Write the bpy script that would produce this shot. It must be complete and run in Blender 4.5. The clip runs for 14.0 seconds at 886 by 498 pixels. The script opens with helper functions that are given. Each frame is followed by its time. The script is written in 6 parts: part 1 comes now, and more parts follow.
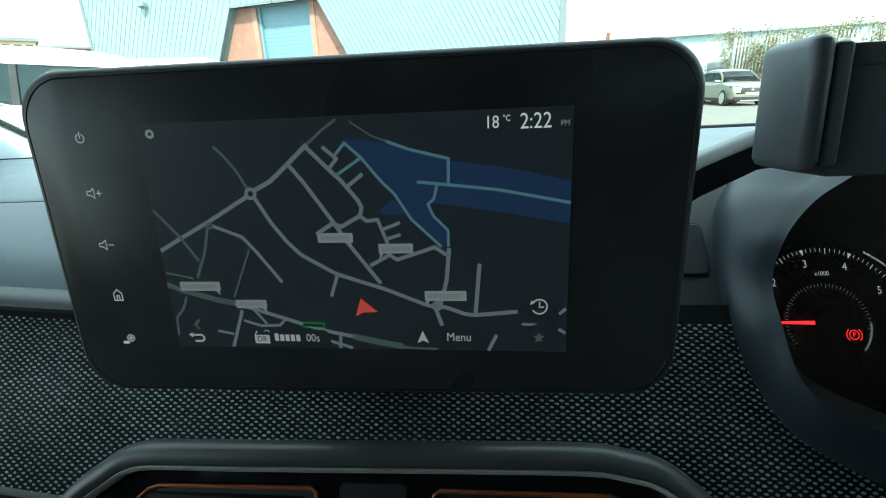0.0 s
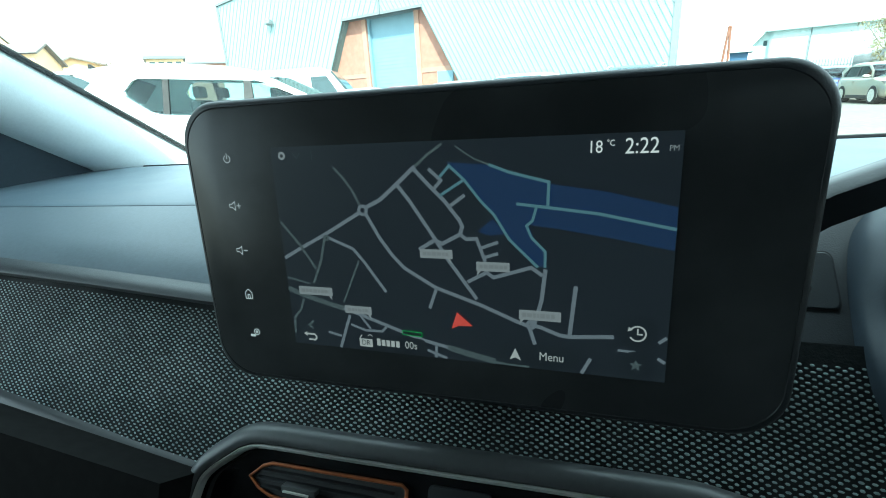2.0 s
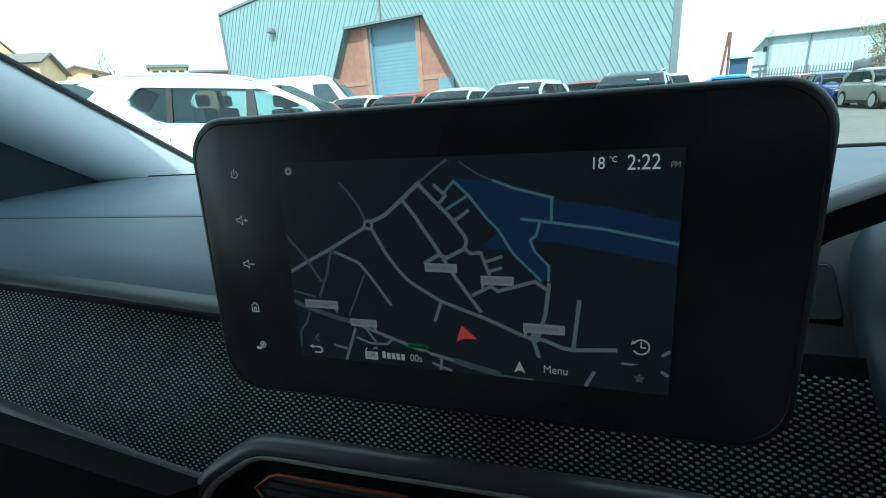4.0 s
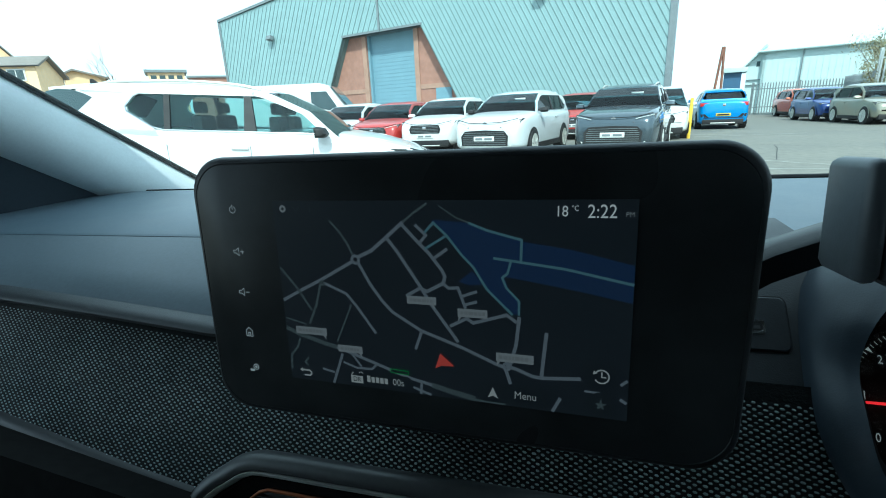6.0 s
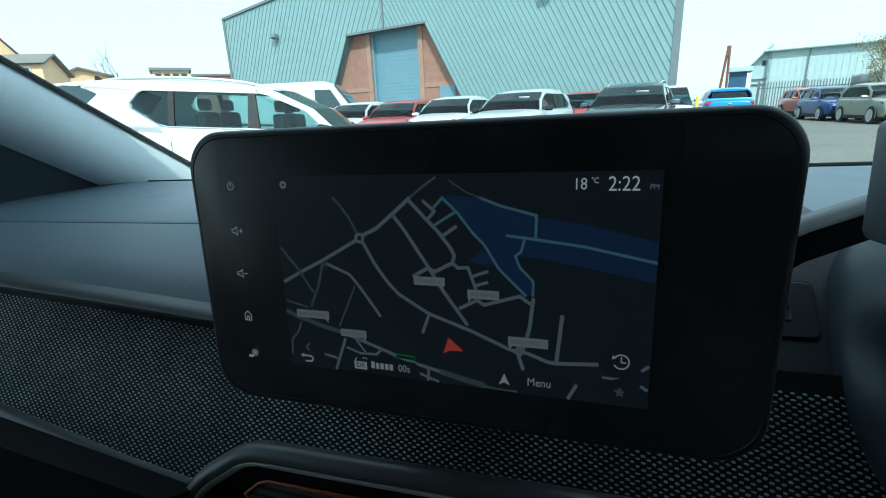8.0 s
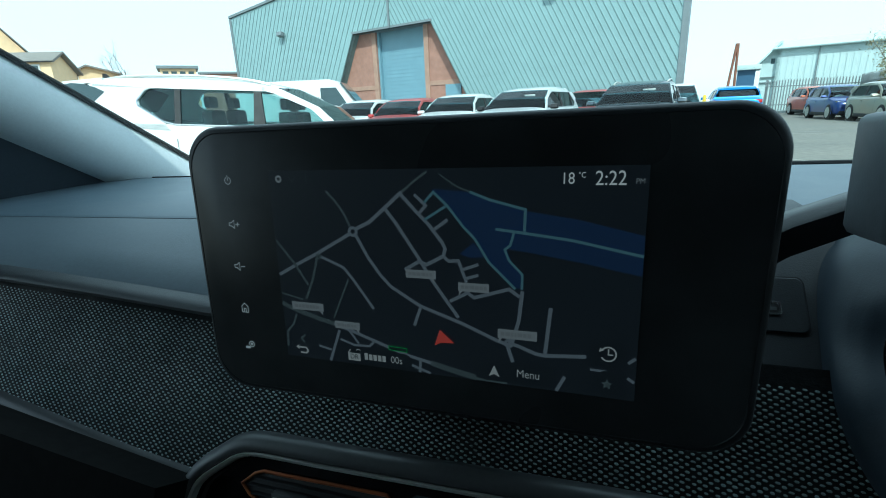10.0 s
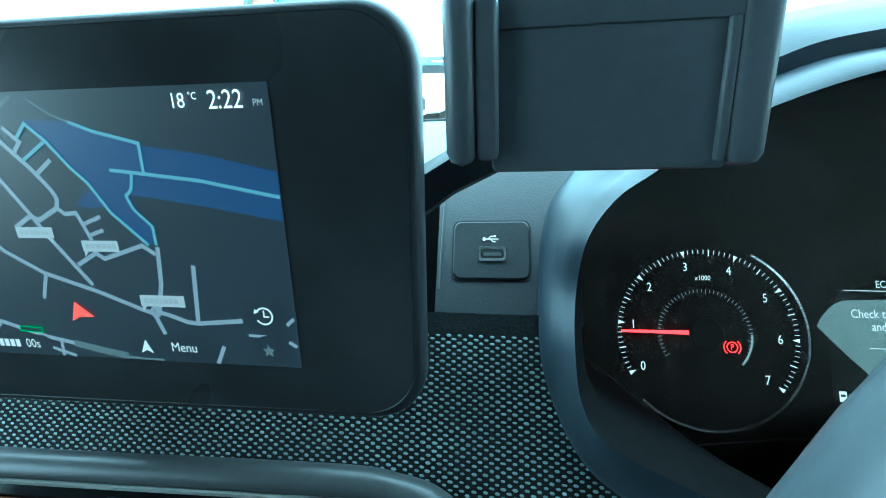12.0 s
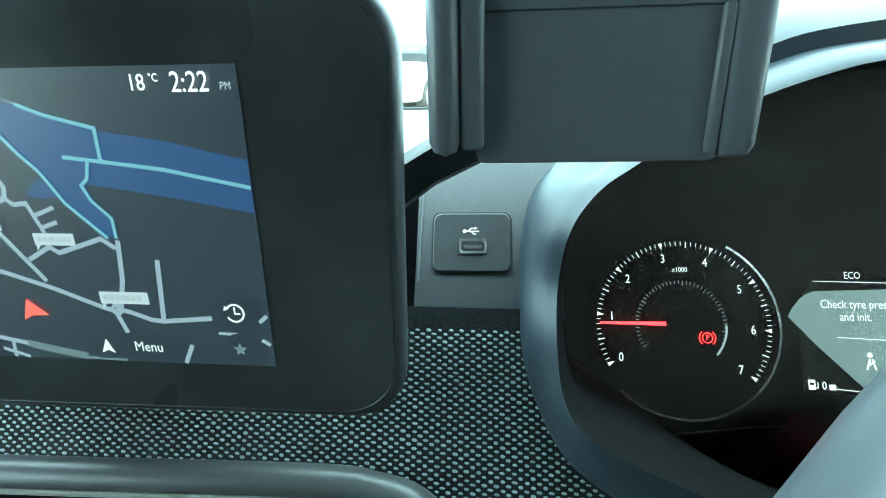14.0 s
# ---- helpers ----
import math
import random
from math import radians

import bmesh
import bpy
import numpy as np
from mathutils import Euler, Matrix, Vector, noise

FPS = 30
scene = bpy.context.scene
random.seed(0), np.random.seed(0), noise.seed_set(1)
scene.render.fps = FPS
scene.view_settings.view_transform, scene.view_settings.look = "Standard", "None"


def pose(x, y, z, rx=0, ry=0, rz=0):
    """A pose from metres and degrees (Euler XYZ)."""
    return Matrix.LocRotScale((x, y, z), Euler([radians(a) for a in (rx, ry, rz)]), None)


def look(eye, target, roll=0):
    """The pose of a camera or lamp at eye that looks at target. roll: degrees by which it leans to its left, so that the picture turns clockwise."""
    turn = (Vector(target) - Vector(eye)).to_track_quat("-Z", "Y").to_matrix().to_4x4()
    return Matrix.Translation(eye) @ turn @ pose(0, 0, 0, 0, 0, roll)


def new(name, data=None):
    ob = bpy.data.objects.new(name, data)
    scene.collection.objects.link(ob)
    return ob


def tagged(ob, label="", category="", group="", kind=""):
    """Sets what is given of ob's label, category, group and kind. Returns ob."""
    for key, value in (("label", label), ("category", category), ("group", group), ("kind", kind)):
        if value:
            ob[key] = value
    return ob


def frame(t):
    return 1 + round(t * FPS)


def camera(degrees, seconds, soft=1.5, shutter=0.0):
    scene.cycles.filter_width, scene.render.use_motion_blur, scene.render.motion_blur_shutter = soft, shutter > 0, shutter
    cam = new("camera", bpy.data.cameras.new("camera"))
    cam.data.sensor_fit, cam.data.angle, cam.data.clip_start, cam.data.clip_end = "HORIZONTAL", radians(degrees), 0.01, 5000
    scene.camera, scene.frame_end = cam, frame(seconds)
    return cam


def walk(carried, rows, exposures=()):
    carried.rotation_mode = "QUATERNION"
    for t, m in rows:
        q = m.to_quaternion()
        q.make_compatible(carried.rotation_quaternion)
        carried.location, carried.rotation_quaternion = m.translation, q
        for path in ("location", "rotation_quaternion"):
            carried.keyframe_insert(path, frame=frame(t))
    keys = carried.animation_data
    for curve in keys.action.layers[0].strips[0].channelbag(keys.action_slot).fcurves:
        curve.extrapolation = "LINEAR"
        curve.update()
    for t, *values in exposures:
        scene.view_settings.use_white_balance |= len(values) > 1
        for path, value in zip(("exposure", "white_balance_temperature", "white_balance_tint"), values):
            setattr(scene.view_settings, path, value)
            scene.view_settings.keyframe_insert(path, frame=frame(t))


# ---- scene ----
# The car stands nose slightly down: CAR carries the cabin's own axes (x right, y ahead, z up) into the world.
CAR = pose(0.0123, -0.0809, 0.0021, -4.31, -1.16, 1.49)
cam = camera(87.5, 14.0, 1.0)
ROWS = [
    (0.0, (0.0014, -0.0028, 1.1128), (-0.0905, 0.9600, 0.8589), -2.72),
    (0.5, (-0.0043, -0.0008, 1.1077), (-0.1911, 0.9479, 0.8525), -3.01),
    (1.0, (-0.0027, -0.0029, 1.1101), (-0.2435, 0.9330, 0.8530), -2.90),
    (1.5, (0.0007, -0.0066, 1.1149), (-0.2670, 0.9238, 0.8647), -2.87),
    (2.0, (0.0001, -0.0085, 1.1210), (-0.2841, 0.9204, 0.8836), -2.98),
    (2.5, (-0.0010, -0.0108, 1.1247), (-0.2961, 0.9172, 0.8972), -2.79),
    (4.8, (0.0009, -0.0103, 1.1255), (-0.2844, 0.9222, 0.9037), -3.38),
    (5.0, (0.0042, -0.0137, 1.1308), (-0.2844, 0.9190, 0.9144), -3.26),
    (5.5, (0.0042, -0.0107, 1.1252), (-0.2762, 0.9247, 0.9097), -2.96),
    (6.0, (0.0117, -0.0231, 1.1416), (-0.2674, 0.9144, 0.9338), -2.40),
    (6.5, (0.0094, -0.0188, 1.1350), (-0.2716, 0.9200, 0.9358), -2.37),
    (7.0, (0.0058, -0.0158, 1.1348), (-0.2780, 0.9220, 0.9348), -2.33),
    (7.5, (0.0049, -0.0162, 1.1337), (-0.2803, 0.9198, 0.9274), -2.32),
    (8.0, (0.0057, -0.0141, 1.1295), (-0.2797, 0.9210, 0.9197), -2.22),
    (8.2, (0.0058, -0.0146, 1.1321), (-0.2793, 0.9203, 0.9209), -2.15),
    (10.3, (0.0171, -0.0160, 1.1254), (-0.2791, 0.9151, 0.9124), -2.10),
    (10.5, (0.0435, -0.0040, 1.1175), (-0.2329, 0.9331, 0.9044), -1.86),
    (11.0, (0.1051, 0.0338, 1.1057), (-0.1051, 0.9805, 0.8613), -2.01),
    (11.5, (0.1108, 0.0343, 1.1085), (-0.0464, 0.9859, 0.8445), -2.16),
    (12.0, (0.1092, 0.0356, 1.1071), (-0.0139, 0.9871, 0.8251), -2.07),
    (12.5, (0.1289, 0.0301, 1.1059), (0.0334, 0.9859, 0.8276), -2.27),
    (13.0, (0.1077, 0.0433, 1.1041), (0.0249, 0.9943, 0.8061), -1.57),
    (13.5, (0.1095, 0.0422, 1.1079), (0.0288, 0.9908, 0.8020), -1.37),
    (14.0, (0.1072, 0.0412, 1.1066), (0.0340, 0.9911, 0.8029), -1.23),
]
EXPOSURES = [(0.0, 1.45, 6100, -10), (0.5, 1.85, 5800, -14), (1.5, 2.05, 5900, -12), (2.5, 1.4, 5900, -10), (5.0, 0.58, 5500, -8), (6.0, 0.58, 5500, -8), (7.0, 0.38, 5500, -8), (8.2, 0.32, 5500, -8), (10.5, 0.38, 5400, -10), (11.0, 1.8, 4450, -26), (11.5, 2.7, 4500, -26), (12.0, 3.15, 4650, -26), (13.0, 3.45, 5100, -22), (14.0, 3.65, 5700, -20)]
walk(cam, [(t, CAR @ look(eye, target, roll)) for t, eye, target, roll in ROWS], EXPOSURES)

# ---- sky and sun: high sun from behind the car, hazy bright sky ----
world = bpy.data.worlds.new("world")
scene.world = world
world.use_nodes = True
wn = world.node_tree.nodes
sky = wn.new("ShaderNodeTexSky")
sky.sky_type, sky.sun_disc, sky.sun_elevation, sky.sun_rotation = "NISHITA", False, radians(44), radians(162)
sky.dust_density, sky.air_density = 1.5, 1.2
# thin bright haze over the whole sky
haze = wn.new("ShaderNodeMix")
haze.data_type, haze.blend_type = "RGBA", "MIX"
haze.inputs["Factor"].default_value = 0.75
haze.inputs["B"].default_value = (8.2, 9.2, 10.0, 1)
world.node_tree.links.new(sky.outputs[0], haze.inputs["A"])
wn["Background"].inputs["Strength"].default_value = 0.14
world.node_tree.links.new(haze.outputs["Result"], wn["Background"].inputs["Color"])
sun = new("sun", bpy.data.lights.new("sun", "SUN"))
sun.data.energy, sun.data.angle, sun.data.color = 3.2, radians(0.6), (1.0, 0.95, 0.86)
sun.matrix_world = look((6, -18, 19), (0, 0, 0))


# ---- materials ----
def mat(name, col, rough=0.5, metal=0.0, var=0.12, scale=60.0, bump=0.0, bscale=None, coat=0.0, spec=0.5):
    """A surface with colour variation at two scales and a fine relief."""
    m = bpy.data.materials.new(name)
    m.use_nodes = True
    n, l = m.node_tree.nodes, m.node_tree.links
    b = n["Principled BSDF"]
    b.inputs["Roughness"].default_value, b.inputs["Metallic"].default_value = rough, metal
    b.inputs["Coat Weight"].default_value, b.inputs["Coat Roughness"].default_value = coat, 0.05
    b.inputs["Specular IOR Level"].default_value = spec
    tc = n.new("ShaderNodeTexCoord")
    fine, broad = n.new("ShaderNodeTexNoise"), n.new("ShaderNodeTexNoise")
    for node, s in ((fine, scale), (broad, scale / 11)):
        node.inputs["Scale"].default_value, node.inputs["Detail"].default_value = s, 4
        l.new(tc.outputs["Object"], node.inputs["Vector"])
    add = n.new("ShaderNodeMath")
    add.operation = "ADD"
    l.new(fine.outputs["Fac"], add.inputs[0]), l.new(broad.outputs["Fac"], add.inputs[1])
    ramp = n.new("ShaderNodeMapRange")
    ramp.inputs["From Min"].default_value, ramp.inputs["From Max"].default_value = 0.7, 1.3
    ramp.inputs["To Min"].default_value, ramp.inputs["To Max"].default_value = 1 - var, 1 + var
    l.new(add.outputs[0], ramp.inputs["Value"])
    mix = n.new("ShaderNodeVectorMath")
    mix.operation = "SCALE"
    mix.inputs[0].default_value = col
    l.new(ramp.outputs[0], mix.inputs["Scale"])
    l.new(mix.outputs[0], b.inputs["Base Color"])
    rr = n.new("ShaderNodeMapRange")
    rr.inputs["From Min"].default_value, rr.inputs["From Max"].default_value = 0.3, 0.7
    rr.inputs["To Min"].default_value, rr.inputs["To Max"].default_value = max(rough * (1 - var), 0.01), min(rough * (1 + var), 1)
    l.new(broad.outputs["Fac"], rr.inputs["Value"]), l.new(rr.outputs[0], b.inputs["Roughness"])
    if bump:
        bn, bt = n.new("ShaderNodeBump"), n.new("ShaderNodeTexNoise")
        bt.inputs["Scale"].default_value, bt.inputs["Detail"].default_value = bscale or scale, 2
        l.new(tc.outputs["Object"], bt.inputs["Vector"])
        bn.inputs["Strength"].default_value, bn.inputs["Distance"].default_value = bump, 0.3 / (bscale or scale)
        l.new(bt.outputs["Fac"], bn.inputs["Height"]), l.new(bn.outputs[0], b.inputs["Normal"])
    return m


def lit(name, col, strength, rough=0.3):
    """A surface that gives off its own light: display pixels and warning lamps."""
    m = bpy.data.materials.new(name)
    m.use_nodes = True
    b = m.node_tree.nodes["Principled BSDF"]
    # base colour lifted from black to imitate the veil of glare
    b.inputs["Base Color"].default_value, b.inputs["Roughness"].default_value = (0.05, 0.055, 0.058, 1), rough
    b.inputs["Emission Color"].default_value, b.inputs["Emission Strength"].default_value = (*col, 1), strength
    return m


def pane(name, tint, rough=0.0, mirror=0.05):
    """Clear thin glass: see-through with a slight mirror part."""
    m = bpy.data.materials.new(name)
    m.use_nodes = True
    n, l = m.node_tree.nodes, m.node_tree.links
    tr, gl, mx = n.new("ShaderNodeBsdfTransparent"), n.new("ShaderNodeBsdfGlossy"), n.new("ShaderNodeMixShader")
    tr.inputs[0].default_value, gl.inputs["Roughness"].default_value = (*tint, 1), rough
    mx.inputs[0].default_value = mirror
    l.new(tr.outputs[0], mx.inputs[1]), l.new(gl.outputs[0], mx.inputs[2])
    l.new(mx.outputs[0], n["Material Output"].inputs["Surface"])
    return m


def car_glass(name, tint, ior):
    """Tinted glass that mirrors more at a grazing view."""
    m = pane(name, tint)
    n, l = m.node_tree.nodes, m.node_tree.links
    edge = n.new("ShaderNodeFresnel")
    edge.inputs["IOR"].default_value = ior
    l.new(edge.outputs[0], next(k for k in n if k.type == "MIX_SHADER").inputs[0])
    return m


SOFT = mat("soft_grey_plastic", (0.135, 0.165, 0.192), 0.38, var=0.08, scale=300, bump=0.25, bscale=900)
TOPSKIN = mat("blue_grey_dash_top", (0.115, 0.152, 0.185), 0.40, var=0.08, scale=300, bump=0.3, bscale=900)
GRAINED = mat("grained_plastic", (0.030, 0.033, 0.037), 0.46, var=0.1, scale=300, bump=0.5, bscale=1300)
HOODMAT = mat("dark_grey_hood", (0.030, 0.040, 0.052), 0.40, var=0.1, scale=260, bump=0.2, bscale=1100, spec=0.38)
HOLDER = mat("slate_plastic", (0.125, 0.14, 0.155), 0.40, var=0.08, scale=260, bump=0.12, bscale=1200)
CLFACE = mat("black_dial_face", (0.014, 0.014, 0.014), 0.7, var=0.15, scale=120, spec=0.25)
VOID = mat("deep_black_lining", (0.013, 0.013, 0.013), 0.9, var=0.2, scale=120, spec=0.03)
DARK = mat("dark_plastic", (0.022, 0.024, 0.027), 0.42, var=0.12, scale=240, bump=0.15, bscale=900)
MATT = mat("matt_black_plastic", (0.012, 0.012, 0.013), 0.6, var=0.15, scale=200)
GLOSS = mat("piano_black", (0.008, 0.008, 0.009), 0.08, var=0.2, scale=90, coat=0.5)
SATIN = mat("satin_grey_moulding", (0.085, 0.088, 0.090), 0.38, metal=0.15, var=0.08, scale=260)
CHROME = mat("satin_chrome", (0.55, 0.55, 0.56), 0.22, metal=1.0, var=0.08, scale=150)
COPPER = mat("copper_orange", (0.42, 0.13, 0.045), 0.4, metal=0.35, var=0.12, scale=200)
KNIT = mat("dark_woven_cloth", (0.022, 0.025, 0.026), 0.70, var=0.3, scale=500, bump=0.8, bscale=900, spec=0.25)
DOT = mat("pale_woven_dots", (0.31, 0.375, 0.375), 0.40, var=0.3, scale=350)
RIM = mat("leather_wheel", (0.085, 0.095, 0.105), 0.36, var=0.12, scale=300, bump=0.12, bscale=700)
TRIM = mat("pale_pillar_trim", (0.68, 0.74, 0.76), 0.75, var=0.05, scale=300, bump=0.15, bscale=800)
LINING = mat("roof_lining", (0.06, 0.06, 0.058), 0.95, var=0.06, scale=300)
SEATCLOTH = mat("dark_seat_cloth", (0.03, 0.032, 0.036), 0.9, var=0.2, scale=200)
RUBBER = mat("black_rubber", (0.012, 0.012, 0.012), 0.7, var=0.2, scale=120)
# greyed base: veiling glare painted in, along with faint dust
FRONT_GLASS = mat("black_front_glass", (0.062, 0.066, 0.068), 0.34, var=0.35, scale=25, spec=0.28)
def dusty(name, veil, share):
    """Clear plastic with a soft gloss; a thin even pale film imitates veiling glare."""
    m = pane(name, (0.94, 0.94, 0.93), 0.12, 0.035)
    n, l = m.node_tree.nodes, m.node_tree.links
    film, mx, tc, grain, ramp = n.new("ShaderNodeBsdfDiffuse"), n.new("ShaderNodeMixShader"), n.new("ShaderNodeTexCoord"), n.new("ShaderNodeTexNoise"), n.new("ShaderNodeMapRange")
    film.inputs[0].default_value = (*veil, 1)
    grain.inputs["Scale"].default_value, grain.inputs["Detail"].default_value = 40, 5
    l.new(tc.outputs["Object"], grain.inputs["Vector"]), l.new(grain.outputs["Fac"], ramp.inputs["Value"])
    ramp.inputs["From Min"].default_value, ramp.inputs["From Max"].default_value = 0.3, 0.7
    ramp.inputs["To Min"].default_value, ramp.inputs["To Max"].default_value = share * 0.92, share * 1.08
    l.new(ramp.outputs[0], mx.inputs[0])
    old = n["Material Output"].inputs["Surface"].links[0].from_socket
    l.new(old, mx.inputs[1]), l.new(film.outputs[0], mx.inputs[2]), l.new(mx.outputs[0], n["Material Output"].inputs["Surface"])
    return m


# the film's colour paints a brownish haze of glare over the dials
COVER = dusty("hazed_clear_plastic", (0.50, 0.45, 0.38), 0.055)
PANE = pane("windscreen_glass", (0.93, 0.97, 0.95))
SCREEN_BG = lit("display_ground", (0.010, 0.014, 0.021), 0.173, 0.34)
WATER = lit("display_water", (0.012, 0.034, 0.10), 0.165, 0.34)
ROAD = lit("display_road", (0.20, 0.23, 0.27), 0.150, 0.34)
ROAD_DIM = lit("display_road_dim", (0.10, 0.13, 0.14), 0.135, 0.34)
COAST = lit("display_coast_road", (0.12, 0.24, 0.29), 0.155, 0.34)
TAG = lit("display_tag", (0.30, 0.32, 0.34), 0.165, 0.34)
TAGBAR = lit("display_tag_bars", (0.235, 0.25, 0.265), 0.165, 0.34)
GREEN = lit("display_green", (0.02, 0.30, 0.05), 0.230, 0.34)
ARROW = lit("display_red", (0.55, 0.06, 0.045), 0.230, 0.34)
SOFTWHITE = lit("display_soft_white", (0.62, 0.64, 0.64), 0.135, 0.34)
WHITE = lit("display_white", (0.62, 0.64, 0.64), 0.259, 0.34)
ICON = lit("key_backlight", (0.40, 0.44, 0.46), 0.30)
PILL = lit("display_pill", (0.004, 0.006, 0.009), 0.288, 0.34)
DIAL = lit("dial_white", (0.72, 0.74, 0.74), 0.22)
NEEDLE = lit("needle_red", (1.0, 0.02, 0.03), 0.7)
WARN = lit("warning_red", (1.0, 0.015, 0.02), 0.6)
TRIP = lit("trip_display_ground", (0.09, 0.12, 0.12), 0.26)
ASPHALT = mat("asphalt", (0.172, 0.165, 0.142), 0.9, var=0.26, scale=7, bump=0.3, bscale=60)
LINE = mat("worn_white_line", (0.30, 0.30, 0.27), 0.8, var=0.3, scale=6)
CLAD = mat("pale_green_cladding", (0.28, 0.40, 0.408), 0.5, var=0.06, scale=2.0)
# darker copy of the cladding colour, painting the shade of ribs and reveals
RIB_SHADE = mat("cladding_rib", (0.15, 0.23, 0.23), 0.5, var=0.08, scale=2.0)
BRICK = mat("red_brown_brick", (0.37, 0.195, 0.145), 0.85, var=0.18, scale=3.0)
PIER = mat("tan_brick", (0.41, 0.25, 0.185), 0.85, var=0.15, scale=3.0)
SHUTTER = mat("blue_grey_shutter", (0.20, 0.33, 0.40), 0.5, var=0.06, scale=2.0)
GREYSTEEL = mat("grey_steel", (0.22, 0.25, 0.26), 0.5, metal=0.3, var=0.1, scale=4)
PALE = mat("galvanised_steel", (0.55, 0.58, 0.57), 0.6, metal=0.2, var=0.1, scale=4)
SHEDWALL = mat("pale_shed_cladding", (0.56, 0.675, 0.675), 0.6, var=0.07, scale=2)
RENDERWALL = mat("cream_render", (0.84, 0.60, 0.36), 0.9, var=0.08, scale=2)
ROOFTILE = mat("brown_grey_tiles", (0.22, 0.20, 0.18), 0.85, var=0.2, scale=4)
YELLOW = mat("yellow_paint", (0.75, 0.5, 0.04), 0.5, var=0.1, scale=6)
RUST = mat("rusty_steel", (0.25, 0.11, 0.07), 0.8, var=0.25, scale=5)
BLUEPANEL = mat("blue_panel", (0.05, 0.12, 0.22), 0.5, var=0.1, scale=4)
CARGLASS = car_glass("tinted_car_glass", (0.42, 0.58, 0.60), 1.38)
CLEARGLASS = car_glass("pale_car_glass", (0.70, 0.82, 0.82), 1.40)
DARKGLASS = mat("dark_window_glass", (0.03, 0.055, 0.06), 0.04, var=0.15, scale=3, coat=0.6)
LAMPGLASS = mat("headlamp_glass", (0.05, 0.055, 0.06), 0.12, var=0.15, scale=20, coat=0.6)
TAILRED = mat("tail_lamp_red", (0.45, 0.02, 0.02), 0.15, var=0.1, scale=20, coat=0.5)
ALLOY = mat("alloy_rim", (0.66, 0.66, 0.62), 0.35, metal=0.35, var=0.08, scale=20)
PLATEY = mat("yellow_plate", (0.7, 0.5, 0.05), 0.5, var=0.05, scale=20)
PLATEW = mat("white_plate", (0.7, 0.7, 0.68), 0.5, var=0.05, scale=20)
BARK = mat("bark", (0.14, 0.11, 0.08), 0.9, var=0.25, scale=12)
LEAF = mat("dry_olive_leaves", (0.24, 0.225, 0.125), 0.7, var=0.35, scale=3)
PAINT = {
    "white": mat("white_paint", (0.74, 0.75, 0.74), 0.3, var=0.03, scale=2, coat=0.8),
    "pearl": mat("pearl_white_paint", (0.66, 0.69, 0.70), 0.3, var=0.03, scale=2, coat=0.8),
    "grey": mat("slate_grey_paint", (0.075, 0.10, 0.12), 0.25, metal=0.5, var=0.05, scale=2, coat=0.8),
    "silver": mat("warm_silver_paint", (0.33, 0.32, 0.25), 0.3, metal=0.4, var=0.05, scale=2, coat=0.8),
    "red": mat("red_paint", (0.42, 0.035, 0.03), 0.3, var=0.05, scale=2, coat=0.8),
    "orange": mat("burnt_orange_paint", (0.55, 0.10, 0.02), 0.3, var=0.05, scale=2, coat=0.8),
    "blue": mat("bright_blue_paint", (0.015, 0.24, 0.62), 0.3, metal=0.2, var=0.05, scale=2, coat=0.8),
    "navy": mat("deep_blue_paint", (0.02, 0.055, 0.24), 0.3, metal=0.2, var=0.05, scale=2, coat=0.8),
}


# ---- mesh tools ----
def part(name, bm, material, parent=None, label="", smooth=True):
    """Links a bmesh as one mesh object under a thing or a part."""
    bmesh.ops.recalc_face_normals(bm, faces=bm.faces)
    me = bpy.data.meshes.new(name)
    bm.to_mesh(me)
    bm.free()
    me.materials.append(material)
    for p in me.polygons:
        p.use_smooth = smooth
    ob = new(name, me)
    if smooth:
        me.set_sharp_from_angle(angle=radians(38))
    if parent:
        ob.parent = parent
    if label:
        ob["label"] = label
    return ob


def thing(name, label, category, group="", m=CAR):
    ob = new(name)
    ob.empty_display_size = 0.05
    ob.matrix_world = m
    return tagged(ob, label, category, group)


def box(lo, hi, bevel=0.0, seg=2, bm=None):
    bm = bm or bmesh.new()
    r = bmesh.ops.create_cube(bm, size=1)
    c, s = (Vector(lo) + Vector(hi)) / 2, Vector(hi) - Vector(lo)
    for v in r["verts"]:
        v.co = Vector([c[i] + v.co[i] * s[i] for i in range(3)])
    if bevel:
        edges = {e for v in r["verts"] for e in v.link_edges}
        bmesh.ops.bevel(bm, geom=list(edges), offset=bevel, segments=seg, affect="EDGES", profile=0.6)
    return bm


def loft(rings, closed=True, caps=True, bm=None):
    """Quads between rings of equally many points."""
    bm = bm or bmesh.new()
    vs = [[bm.verts.new(p) for p in ring] for ring in rings]
    n = len(rings[0])
    for a, b in zip(vs, vs[1:]):
        for i in range(n if closed else n - 1):
            bm.faces.new((a[i], a[(i + 1) % n], b[(i + 1) % n], b[i]))
    if caps and closed:
        bm.faces.new(vs[0][::-1]), bm.faces.new(vs[-1])
    return bm


def prism(pts, depth, bm=None):
    """A flat outline pushed along a vector."""
    d = Vector(depth)
    return loft([[Vector(p) for p in pts], [Vector(p) + d for p in pts]], bm=bm)


def rounded(x0, z0, x1, z1, r, seg=6):
    """Outline of a rounded rectangle, counter-clockwise."""
    out = []
    for cx, cz, a0 in ((x1 - r, z0 + r, -90), (x1 - r, z1 - r, 0), (x0 + r, z1 - r, 90), (x0 + r, z0 + r, 180)):
        out += [(cx + r * math.cos(radians(a0 + 90 * k / seg)), cz + r * math.sin(radians(a0 + 90 * k / seg))) for k in range(seg + 1)]
    return out


